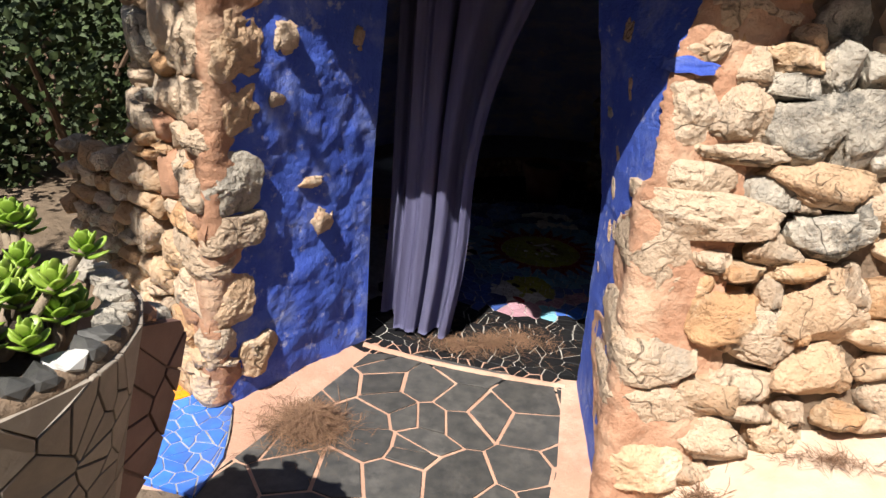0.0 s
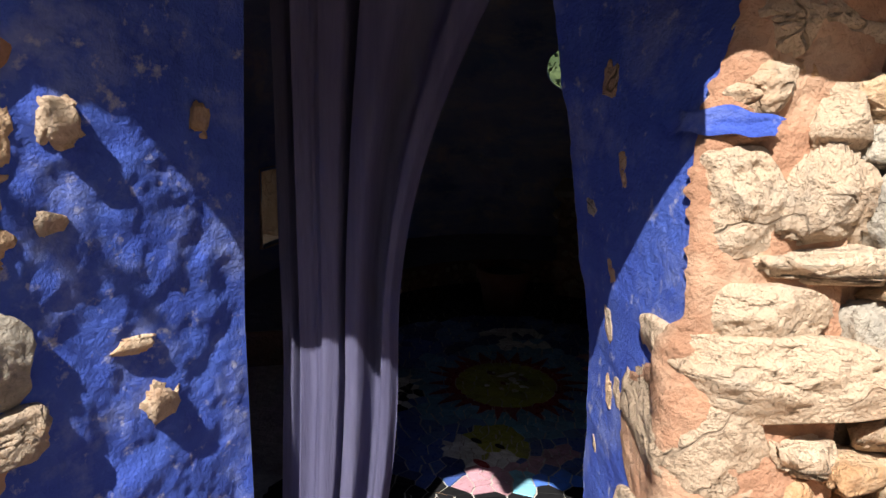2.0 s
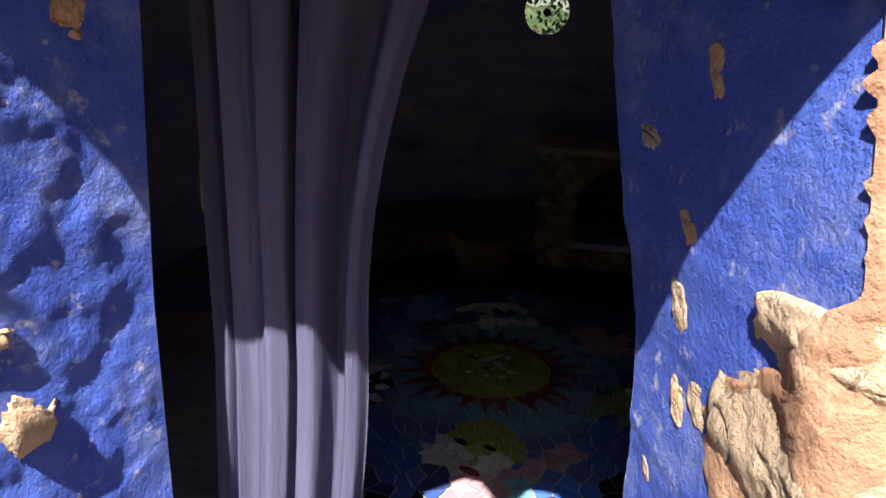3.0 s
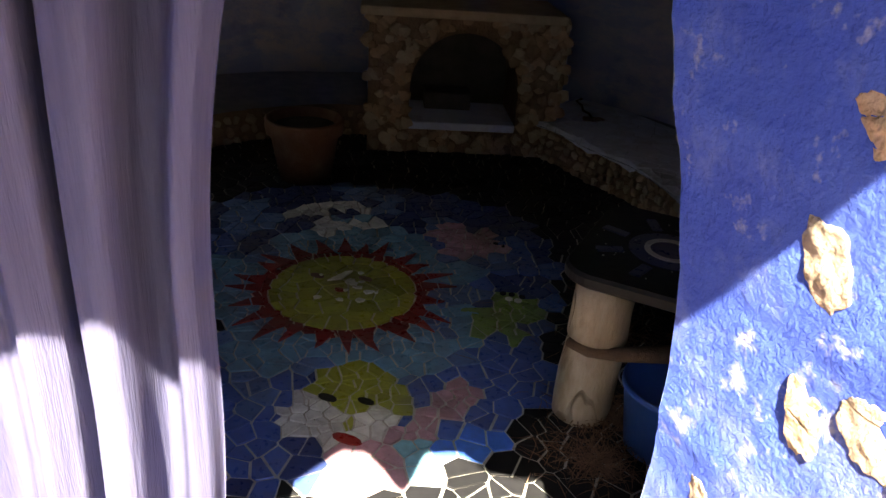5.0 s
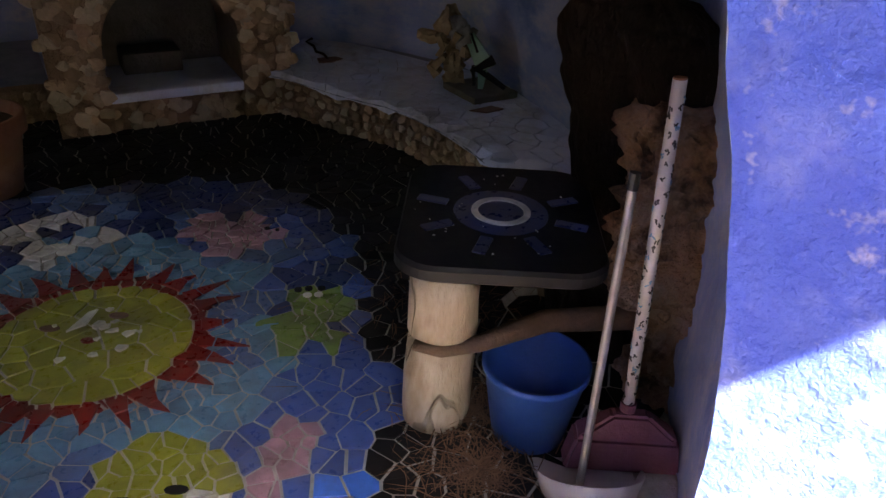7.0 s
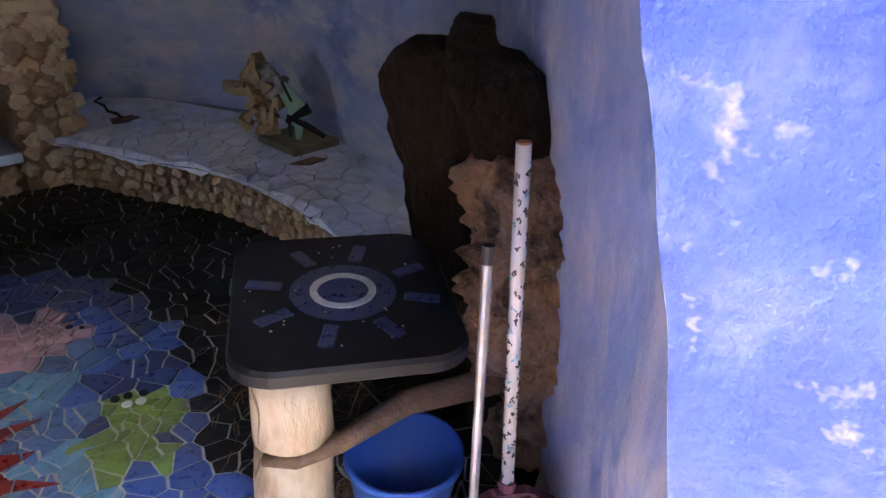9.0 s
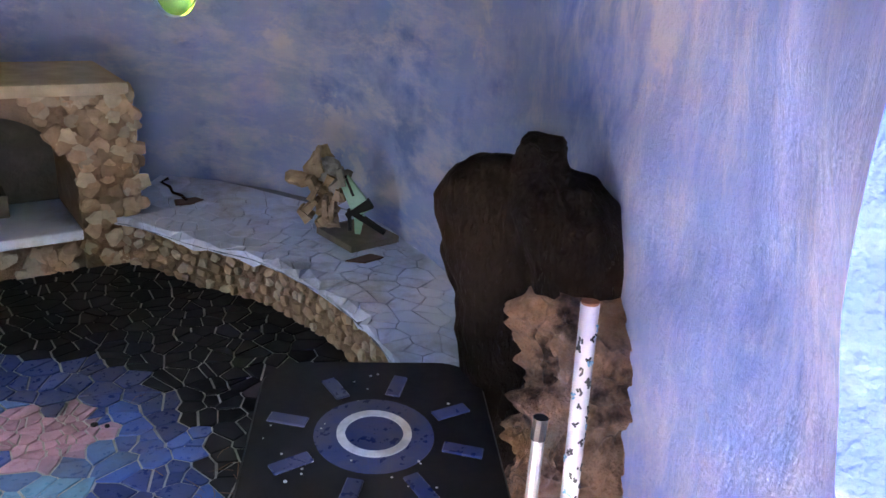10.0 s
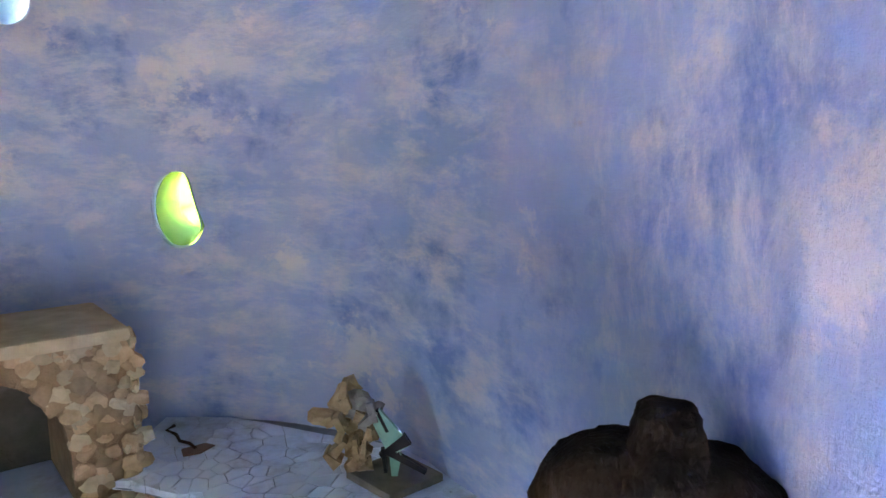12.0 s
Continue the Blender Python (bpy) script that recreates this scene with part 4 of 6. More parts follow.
part("knob", lump([along_side(0.96, -0.155, 0.05, 0.10, 0.06), along_side(1.04, -0.125, 0.015, 0.08, 0.06), along_side(1.09, -0.115, 0.0, 0.07, 0.06), along_side(1.135, -0.105, -0.005, 0.06, 0.06), along_side(1.15, -0.085, -0.02, 0.035, 0.06)], 0.016, 11.0, 48, 10, 0.7), M["char"], stump, "sawn dark knob on top", True)
part("burl", lump([(0.0, -0.02, -0.235, 0.12, 0.12, 135), (0.24, -0.02, -0.235, 0.13, 0.12, 135), (0.36, -0.015, -0.21, 0.205, 0.14, 135), (0.50, -0.005, -0.19, 0.225, 0.15, 135), (0.65, 0.01, -0.17, 0.225, 0.14, 135), (0.78, 0.015, -0.13, 0.21, 0.12, 135), (0.83, 0.025, -0.105, 0.17, 0.09, 135), (0.86, 0.035, -0.085, 0.08, 0.04, 135)], 0.050, 8.0, 160, 24, 0.9, True), M["root"], stump, "pale brown gnarled root burl", True)
sculpture = thing("sculpture", (2.27, 2.59, BENCH_Z + 0.004), "small abstract driftwood and tile sculpture on a wooden plinth", "sculpture")
bm = bmesh.new()
add_box(bm, 0.27, 0.29, 0.035, Matrix.Translation((0, 0, 0.018)), 0.004)
part("plinth", bm, M["plinth"], sculpture, "grey wooden plinth")
SIDE, AWAY = Vector((0.73, -0.685, 0)), Vector((0.685, 0.73, 0))
for k, (s_, z_, w_, h_, kind) in enumerate(((-0.13, 0.075, 0.09, 0.07, "drift"), (-0.15, 0.14, 0.07, 0.12, "drift"), (-0.17, 0.22, 0.09, 0.13, "drift"), (-0.26, 0.245, 0.10, 0.055, "drift"), (-0.19, 0.31, 0.10, 0.11, "drift"), (-0.16, 0.36, 0.06, 0.07, "drift"), (-0.12, 0.30, 0.09, 0.11, "driftgrey"), (-0.08, 0.25, 0.07, 0.12, "driftgrey"), (-0.10, 0.17, 0.06, 0.06, "driftgrey"))):
    lay("driftwood_piece", rock(kind, k % 5, 2, 0.8, 0.3), sculpture, SIDE * s_ * 1.05 + AWAY * (0.02 * (k % 3) - 0.01) + Vector((0, 0, z_ * 1.08)), SIDE, AWAY, Vector((0, 0, 1)), w_ * 1.35, 0.09, h_ * 1.35, 0.5 * math.sin(k * 2.1))


def slab(name, s0, z0, s1, z1, w0, w1, thick, mat, lab=""):
    bm = bmesh.new()
    a, b = SIDE * s0 + Vector((0, 0, z0)), SIDE * s1 + Vector((0, 0, z1))
    d = (b - a).normalized()
    n = d.cross(AWAY).normalized()
    vs = []
    for y in (-thick / 2, thick / 2):
        vs.append([bm.verts.new(p + AWAY * (y - 0.03)) for p in (a + n * w0 / 2, a - n * w0 / 2, b - n * w1 / 2, b + n * w1 / 2)])
    bm.faces.new(vs[0])
    bm.faces.new(vs[1][::-1])
    for i in range(4):
        bm.faces.new((vs[0][i], vs[0][(i + 1) % 4], vs[1][(i + 1) % 4], vs[1][i]))
    part(name, bm, mat, sculpture, lab)


for k in range(16):
    rng = random.Random(300 + k)
    a, z = -0.24 + 0.17 * (k % 8) / 7, 0.07 + 0.30 * rng.random()
    slab("splinter", a, z, a + rng.uniform(-0.05, 0.06), z + rng.uniform(0.04, 0.10), rng.uniform(0.02, 0.045), rng.uniform(0.012, 0.04), rng.uniform(0.05, 0.11), M["driftgrey"] if a > -0.13 and z > 0.2 else M["drift"])
slab("mint_plate", -0.07, 0.30, 0.03, 0.14, 0.05, 0.10, 0.02, M["mint"], "mint-green glazed plate")
slab("mint_leg", 0.01, 0.13, 0.005, 0.036, 0.05, 0.025, 0.02, M["mint"])
slab("black_bar", -0.06, 0.31, -0.02, 0.22, 0.012, 0.012, 0.026, M["black"], "black glazed strip")
slab("black_bar", -0.05, 0.12, 0.06, 0.19, 0.02, 0.05, 0.026, M["black"])
slab("black_bar", -0.02, 0.14, 0.13, 0.05, 0.03, 0.018, 0.026, M["black"])
slab("black_bar", -0.04, 0.15, -0.03, 0.05, 0.014, 0.014, 0.026, M["black"])

hook = thing("iron_hook", (1.80, 3.42, BENCH_Z), "bent iron hook on a flat red tile on the bench", "hook")
bm = bmesh.new()
prism(bm, [(-0.07, -0.03), (0.0, -0.05), (0.08, -0.02), (0.06, 0.03), (-0.05, 0.04)], lambda u, v, h: Vector((u, v, h)), 0.016, 0.002)
part("base_tile", bm, M["maroon"], hook, "dull red tile base")
part("hook", tube([(0.0, 0.0, 0.015), (-0.02, 0.02, 0.04), (-0.05, 0.05, 0.05), (-0.06, 0.06, 0.08), (-0.09, 0.09, 0.10), (-0.06, 0.07, 0.12)], 0.008, 7), M["char"], hook, "bent black iron hook", True)
shard_red = thing("loose_tile", (2.15, 2.37, BENCH_Z), "flat broken red tile lying on the bench", "tile")
bm = bmesh.new()
prism(bm, [(-0.09, 0.01), (-0.03, -0.05), (0.08, -0.04), (0.05, 0.02)], lambda u, v, h: Vector((u, v, h)), 0.014, 0.002)
part("shard", bm, M["maroon"], shard_red)

# ---- terracotta pot ----
pot = thing("plant_pot", (0.02, 2.98, 0.002), "large terracotta pot with dark soil on the floor", "pot")
bm, rr = lathe([(0.001, 0.01), (0.135, 0.01), (0.14, 0.0), (0.185, 0.25), (0.19, 0.255), (0.208, 0.26), (0.212, 0.33), (0.206, 0.337), (0.188, 0.337), (0.178, 0.29), (0.001, 0.29)], 40)
part("body", bm, M["terracotta"], pot, "", True)
bm, rr = lathe([(0.17, 0.292), (0.1, 0.31), (0.001, 0.315)], 24)
part("soil", bm, M["soil"], pot, "dark dry soil")


# ---- dry pine needles ----
def needles(name, spots, count, length, label):
    bm = bmesh.new()
    for k in range(count):
        cx, cy, sx, sy, zz = spots[k % len(spots)]
        r, a = abs(random.gauss(0, 0.55)), random.uniform(0, 6.283)
        x, y = cx + sx * r * math.cos(a), cy + sy * r * math.sin(a)
        h = max(0.0, 1 - r) * zz * random.random()
        b, L = random.uniform(0, 6.283), length * random.uniform(0.5, 1.2)
        base = max(ground_z(x, y) + 0.012, 0.0) if y < -0.1 else 0.004
        q0 = Vector((x, y, base + 0.006 + h))
        d = Vector((math.cos(b), math.sin(b), random.uniform(-0.15, 0.25)))
        sd = Vector((-math.sin(b), math.cos(b), 0)) * 0.0013
        mid = q0 + d * L * 0.5 + sd * random.uniform(-8, 8) + Vector((0, 0, 0.008))
        end = q0 + d * L
        end.z = max(end.z, base + 0.003)
        va = [bm.verts.new(p) for p in (q0 - sd, q0 + sd, mid + sd, mid - sd, end)]
        bm.faces.new((va[0], va[1], va[2], va[3]))
        bm.faces.new((va[3], va[2], va[4]))
    return tagged(finish(name, bm, M["needle"]), label, "pine needles", kind="stuff")


needles("pine_needles", [(-0.50, -0.93, 0.20, 0.18, 0.08), (-0.46, -0.90, 0.15, 0.14, 0.11)], 3400, 0.11, "heap of dry brown pine needles on the slate landing")
needles("pine_needles", [(-0.02, 0.06, 0.22, 0.09, 0.03), (0.16, 0.17, 0.16, 0.10, 0.03), (0.3, 0.28, 0.3, 0.2, 0.01)], 1700, 0.09, "loose dry pine needles strewn over the threshold")
needles("pine_needles", [(0.93, 0.66, 0.18, 0.14, 0.03), (1.05, 0.85, 0.22, 0.18, 0.02), (1.25, 1.3, 0.4, 0.5, 0.005)], 1100, 0.10, "dry pine needles gathered round the log leg")
needles("pine_needles", [(1.22, -1.02, 0.12, 0.06, 0.05), (1.7, -0.85, 0.3, 0.05, 0.03), (0.95, -1.1, 0.2, 0.06, 0.02)], 500, 0.10, "dry pine needles along the foot of the wall")


# ---- stones of the outer wall ----
def outer_frame(a, z):
    u = (a + 81.5) / (248.6 + 81.5)
    e = 0.004
    v = (z + 0.1) / (WALL_H + 0.3)
    p = outer_fn(u, v)
    t = (outer_fn(min(0.999, u + e), v) - outer_fn(max(0.001, u - e), v)).normalized()
    up = (outer_fn(u, v + 0.03) - outer_fn(u, v - 0.03)).normalized()
    n = t.cross(up).normalized()
    return p, t, n, t.cross(n).normalized() * -1


N_R = Vector((0.242, -1, 0.255)).normalized()
T_R = Vector((1, 0.242, 0)).normalized()
UP_R = T_R.cross(-N_R).normalized()
if UP_R.z < 0:
    UP_R = -UP_R


def wall_y(x, z):
    return 0.242 * x + 0.255 * z - 1.228 + 0.10 * max(0, x - 1.6) ** 2


KINDS = {"c": "cream", "y": "ochre", "o": "orange", "g": "grey", "p": "pink"}
ROW_A = ((0.91, 1.82, 0.18, 0.11, "c"), (1.12, 1.78, 0.14, 0.15, "c"), (1.28, 1.83, 0.26, 0.10, "y"), (1.45, 1.81, 0.14, 0.21, "g"), (1.58, 1.81, 0.12, 0.11, "g"), (1.26, 1.74, 0.19, 0.10, "g"), (0.91, 1.60, 0.22, 0.24, "c"), (1.12, 1.63, 0.19, 0.26, "c"), (1.37, 1.57, 0.26, 0.23, "g"), (1.57, 1.60, 0.18, 0.28, "g"), (1.16, 1.48, 0.34, 0.08, "c"), (0.99, 1.35, 0.33, 0.13, "c"), (1.27, 1.34, 0.19, 0.14, "g"), (1.48, 1.39, 0.39, 0.15, "y"))
ROW_B = ((1.08, 1.20, 0.59, 0.17, "c"), (1.54, 1.19, 0.27, 0.16, "g"), (0.92, 1.01, 0.30, 0.29, "c"), (1.12, 1.07, 0.14, 0.09, "c"), (1.34, 1.12, 0.19, 0.12, "c"), (1.24, 1.04, 0.16, 0.07, "o"), (1.43, 1.05, 0.20, 0.09, "o"), (1.57, 0.91, 0.33, 0.27, "y"), (1.22, 0.86, 0.27, 0.19, "o"), (1.37, 0.95, 0.12, 0.12, "c"), (1.35, 0.81, 0.27, 0.23, "c"))
ROW_C = ((0.95, 0.67, 0.41, 0.32, "c"), (1.18, 0.54, 0.23, 0.20, "y"), (1.33, 0.59, 0.24, 0.13, "c"), (1.59, 0.67, 0.27, 0.20, "y"), (1.34, 0.49, 0.22, 0.09, "c"), (1.54, 0.49, 0.13, 0.09, "c"), (1.50, 0.81, 0.07, 0.09, "o"), (1.67, 0.99, 0.11, 0.18, "c"), (1.64, 1.29, 0.09, 0.10, "g"), (1.72, 0.49, 0.15, 0.11, "o"), (1.0, 0.42, 0.30, 0.20, "y"), (1.25, 0.36, 0.26, 0.16, "c"), (1.5, 0.38, 0.24, 0.14, "y"), (0.93, 0.24, 0.20, 0.18, "y"), (1.13, 0.22, 0.26, 0.14, "c"))
# how far the stones wrap round the corner on to the door jamb, by height
BLUE_EDGE = [(0.0, 0.02), (0.1, 0.1), (0.2, 0.4), (0.35, 0.65), (0.5, 0.85), (0.62, 0.6), (0.70, 0.12), (0.77, 0.03), (0.84, 0.42), (0.95, 0.55), (1.05, 0.5), (1.15, 0.36), (1.25, 0.15), (1.35, 0.03), (1.7, 0.0), (2.3, 0.0)]


def jamb_side(z):
    """A place on the jamb's plane at that height, its direction inwards and its normal into the doorway."""
    d = (right_in(z) - right_out(z)).normalized()
    return right_out(z), d, Vector((-d.y, d.x, 0)) if d.x * 0 - d.y < 0 else Vector((d.y, -d.x, 0))


def wrap_corner(corner, along, side, face, out, face_place, R=0.11):
    """A rounded corner: s runs along the face where positive and along the jamb where negative."""

    def put(s, z, h):
        c, d, n = corner(z), along(z), side(z)
        if s <= -R:
            return c - d * s + n * h
        if s >= R:
            return face_place(c + face * s, z) + out * h
        u = (s + R) / (2 * R)
        p = (c + d * R) * (1 - u) ** 2 + c * 2 * u * (1 - u) + face_place(c + face * R, z) * u * u
        k = smooth(0, 1, u)
        return p + (n * (1 - k) + out * k).normalized() * h
    return put


def cushion(put, s0, s1, z0, z1, high, kind, seed, parent, name="stone", flat=0.35, rings=30, seg=72, jag=0.13, blocky=0.0):
    """A big weathered stone bedded in mortar, its outline uneven and its face broken in flats and ledges."""
    rng = random.Random(seed)
    off = Vector((seed * 2.3, seed * 4.1, seed * 1.7))
    sm, zm, hs, hz = (s0 + s1) / 2, (z0 + z1) / 2, (s1 - s0) / 2, (z1 - z0) / 2
    planes = [(rng.gauss(0, 0.45), rng.gauss(0, 0.45), rng.uniform(0.72, 1.05)) for _ in range(8)]
    power = rng.uniform(2.6, 3.8) + blocky
    bm = bmesh.new()
    rows = []
    for i in range(rings + 1):
        rho = (i / rings) ** 0.8
        row = []
        for j in range(seg):
            t = 2 * math.pi * j / seg
            c, s_ = math.cos(t), math.sin(t)
            R = (abs(c) ** power + abs(s_) ** power) ** (-1 / power) * (1 + jag * noise.noise(Vector((c * 1.6, s_ * 1.6, 0)) + off) + 0.4 * jag * noise.noise(Vector((c * 5, s_ * 5, 0)) + off))
            a, b = rho * R * c, rho * R * s_
            h = (1 - min(1, rho) ** 5) ** 0.45
            h = min([h] + [k - x * a - y * b for x, y, k in planes])
            q = Vector((a * hs * 9, b * hz * 9, 0)) + off
            ledge = noise.noise(Vector((q.x * 0.7, q.y * 2.2, 3)) + off)
            h = high * h + 0.012 * noise.noise(q) + 0.009 * noise.noise(q * 2.7) + 0.005 * noise.noise(q * 7) - 0.010 * smooth(0.35, 0.55, noise.noise(q * 2.1 + Vector((3, 8, 1)))) - (0.010 if abs(ledge) < 0.022 else 0) * (1 - rho)
            s = sm + a * hs
            h *= flat + (1 - flat) * smooth(-0.16, 0.10, s)
            row.append(bm.verts.new(put(s, zm + b * hz, h - (0.05 if i == rings else 0))))
        rows.append(row)
    for r0, r1 in zip(rows, rows[1:]):
        for j in range(seg):
            k = (j + 1) % seg
            bm.faces.new((r0[j], r1[j], r1[k], r0[k]))
    bmesh.ops.remove_doubles(bm, verts=rows[0], dist=1e-5)
    return part(name, bm, M[kind], parent, "", True)


put_right = wrap_corner(right_out, lambda z: jamb_side(z)[1], lambda z: jamb_side(z)[2], T_R, N_R, lambda p, z: Vector((p.x, wall_y(p.x, z), z)))
put_left = wrap_corner(left_out, lambda z: (left_in(z) - left_out(z)).normalized(), lambda z: (left_in(z) - left_out(z)).cross(Vector((0, 0, 1))).normalized(), Vector((-0.86, 0.5, 0)).normalized(), Vector((-0.5, -0.86, 0)).normalized(), lambda p, z: p, 0.07)
for k, (s0, s1, z0, z1, high, kind) in enumerate((
        (-0.01, 0.17, 1.90, 2.05, 0.06, "cream"), (-0.02, 0.17, 1.78, 1.90, 0.07, "cream"), (-0.02, 0.19, 1.48, 1.73, 0.10, "cream"), (0.22, 0.41, 1.54, 1.71, 0.07, "cream"),
        (-0.01, 0.32, 1.31, 1.44, 0.08, "cream"), (-0.25, 0.53, 1.15, 1.335, 0.095, "cream"), (-0.36, 0.22, 0.88, 1.19, 0.105, "cream"),
        (-0.40, 0.31, 0.56, 0.86, 0.115, "cream"), (-0.50, 0.37, 0.36, 0.60, 0.10, "cream"), (-0.12, 0.30, 0.14, 0.34, 0.08, "ochre"))):
    cushion(put_right, s0, s1, z0, z1, high, kind, 100 + k, wall_outer)
for k, (s0, s1, z0, z1, kind) in enumerate((
        (-0.05, 0.20, 0.02, 0.20, "cream"), (0.19, 0.42, 0.02, 0.24, "ochre"), (-0.36, -0.14, 0.11, 0.32, "ochre"), (-0.13, 0.14, 0.20, 0.43, "cream"), (0.14, 0.36, 0.23, 0.44, "orange"),
        (-0.22, 0.05, 0.42, 0.67, "ochre"), (0.05, 0.31, 0.43, 0.65, "cream"), (-0.11, 0.21, 0.65, 0.81, "cream"), (0.19, 0.42, 0.63, 0.80, "ochre"), (-0.28, 0.08, 0.80, 0.97, "cream"), (0.08, 0.36, 0.80, 0.99, "orange"),
        (-0.25, 0.03, 0.97, 1.25, "grey"), (0.03, 0.31, 0.98, 1.22, "cream"), (-0.06, 0.26, 1.22, 1.36, "cream"), (-0.26, -0.02, 1.33, 1.54, "ochre"), (-0.02, 0.24, 1.36, 1.56, "cream"),
        (-0.27, 0.01, 1.55, 1.83, "ochre"), (0.01, 0.27, 1.56, 1.86, "cream"), (-0.06, 0.29, 1.85, 2.16, "grey"))):
    cushion(put_left, s0, s1, z0, z1, 0.075 + 0.012 * math.sin(7 * k), kind, 140 + k, wall_outer, flat=0.72, jag=0.2, blocky=1.5)
# scars where the limewash has flaked off the jamb
for k, (y, z, w, h, kind) in enumerate(((-0.108, 1.478, 0.09, 0.06, "grey"), (-0.27, 1.335, 0.10, 0.07, "ochre"), (-0.242, 1.17, 0.075, 0.11, "cream"), (-0.27, 0.97, 0.06, 0.11, "ochre"), (-0.35, 1.01, 0.09, 0.10, "cream"), (-0.20, 1.84, 0.08, 0.12, "ochre"), (-0.30, 1.62, 0.05, 0.11, "ochre"), (-0.16, 0.74, 0.05, 0.07, "cream"))):
    a, b = right_out(z), right_in(z)
    s = -(y - a.y) / (b.y - a.y) * (b - a).length
    cushion(put_right, s - w * 0.43, s + w * 0.43, z - h * 0.43, z + h * 0.43, 0.018, kind, 170 + k, splay_right, "bare_stone", 0.36, 18, 72, 0.34)


taken = []
k = 0
for row in (ROW_A, ROW_B, ROW_C):
    for x, z, w, h, kind in row:
        kind = KINDS[kind]
        me = rock(kind, k % 7, 4, 0.55 if w > 1.5 * h else 0.66, 0.17)
        wrap = lerp_table(BLUE_EDGE, z)
        corner = x - 0.62 * w < right_out(z).x + 0.01
        deep = 0.27 + (0.46 * wrap if corner else 0)
        p = Vector((x, wall_y(x, z), z)) - N_R * (0.075 + (0.23 * wrap if corner else 0))
        if not corner:
            lay("stone", me, wall_outer, p, T_R, -N_R, UP_R, w * 1.36, deep, h * 1.42, random.uniform(-0.08, 0.08))
        taken.append((x, z, w, h))
        k += 1


def free(x, z, s):
    return all(abs(x - a) > (w + s) / 2 * 0.9 or abs(z - b) > (h + s) / 2 * 0.9 for a, b, w, h in taken)


for zi in range(26):
    for xi in range(26):
        x, z = 0.86 + xi * 0.075 + random.uniform(-0.03, 0.03), 0.12 + zi * 0.085 + random.uniform(-0.03, 0.03)
        s = random.uniform(0.07, 0.13) if x < 1.7 and z < 1.92 else random.uniform(0.14, 0.26)
        h = s * random.uniform(0.5, 0.9)
        if x - s * 0.62 > 0.90 and free(x, z, s * 0.6):
            kind = random.choice(("cream", "ochre", "orange", "cream", "grey" if z > 1.0 else "ochre"))
            p = Vector((x, wall_y(x, z), z)) - N_R * 0.09
            lay("stone", rock(kind, random.randrange(5), 3), wall_outer, p, T_R, -N_R, UP_R, s * 1.35, 0.22, h * 1.45, random.uniform(-0.3, 0.3))
            taken.append((x, z, s, h))


def mortar_fn(u, v):
    z = 0.05 + 2.0 * v
    x = right_out(z).x + 0.008 + 0.006 * noise.noise(Vector((v * 11, 4, 2))) + (0.42 + 0.08 * noise.noise(Vector((v * 7, 1, 2)))) * u
    p = Vector((x, wall_y(x, z), z))
    return p - N_R * (-0.004 + 0.03 * smooth(0, 0.25, u) + 0.06 * u * u * u + rough3(p, 0.018, 6) + rough3(p, 0.006, 25))


part("mortar_band", sheet(mortar_fn, 50, 200), M["pink"], wall_outer, "terracotta-pink mortar beside the doorway", True)

def corner_mortar(u, v):
    """Mortar that wraps round the corner from the face to the limewash on the jamb."""
    z = 0.02 + 2.05 * v
    edge = max(0.0, lerp_table(BLUE_EDGE, z) + 0.10 * noise.noise(Vector((1, 3, z * 9))) + 0.05 * noise.noise(Vector((1, 3, z * 31)))) * (right_in(z) - right_out(z)).length
    s = -edge + (edge + 0.36) * u
    q = Vector((s, 0, z))
    h = 0.004 + 0.042 * math.exp(-(s / 0.11) ** 2) - 0.03 * smooth(0.2, 0.36, s) + (rough3(q, 0.014, 7) + rough3(q, 0.005, 26)) * smooth(0, 0.15, u)
    return put_right(s, z, h - 0.006 * (1 - smooth(0, 0.04, u)))


part("mortar_band", sheet(corner_mortar, 60, 220), M["pink"], wall_outer, "terracotta-pink mortar wrapped round the corner", True)


def smear_fn(u, v):
    side = -0.20 + (0.34 + 0.05 * noise.noise(Vector((v * 4, 2, 1)))) * u
    z = 1.742 + (0.035 + 0.02 * math.sin(3 * u)) * v + 0.02 * noise.noise(Vector((u * 5, 1, v)))
    return put_right(side, z, 0.002 + 0.053 * smooth(-0.12, 0.0, side) + rough3(Vector((u, 0, v)), 0.004, 3))


bm = sheet(smear_fn, 30, 12)
part("paint_patch", bm, M["blue"], wall_outer, "cobalt limewash smeared on to the face", True)

# stones of the other face: large ones first, smaller ones in the gaps
laid = []
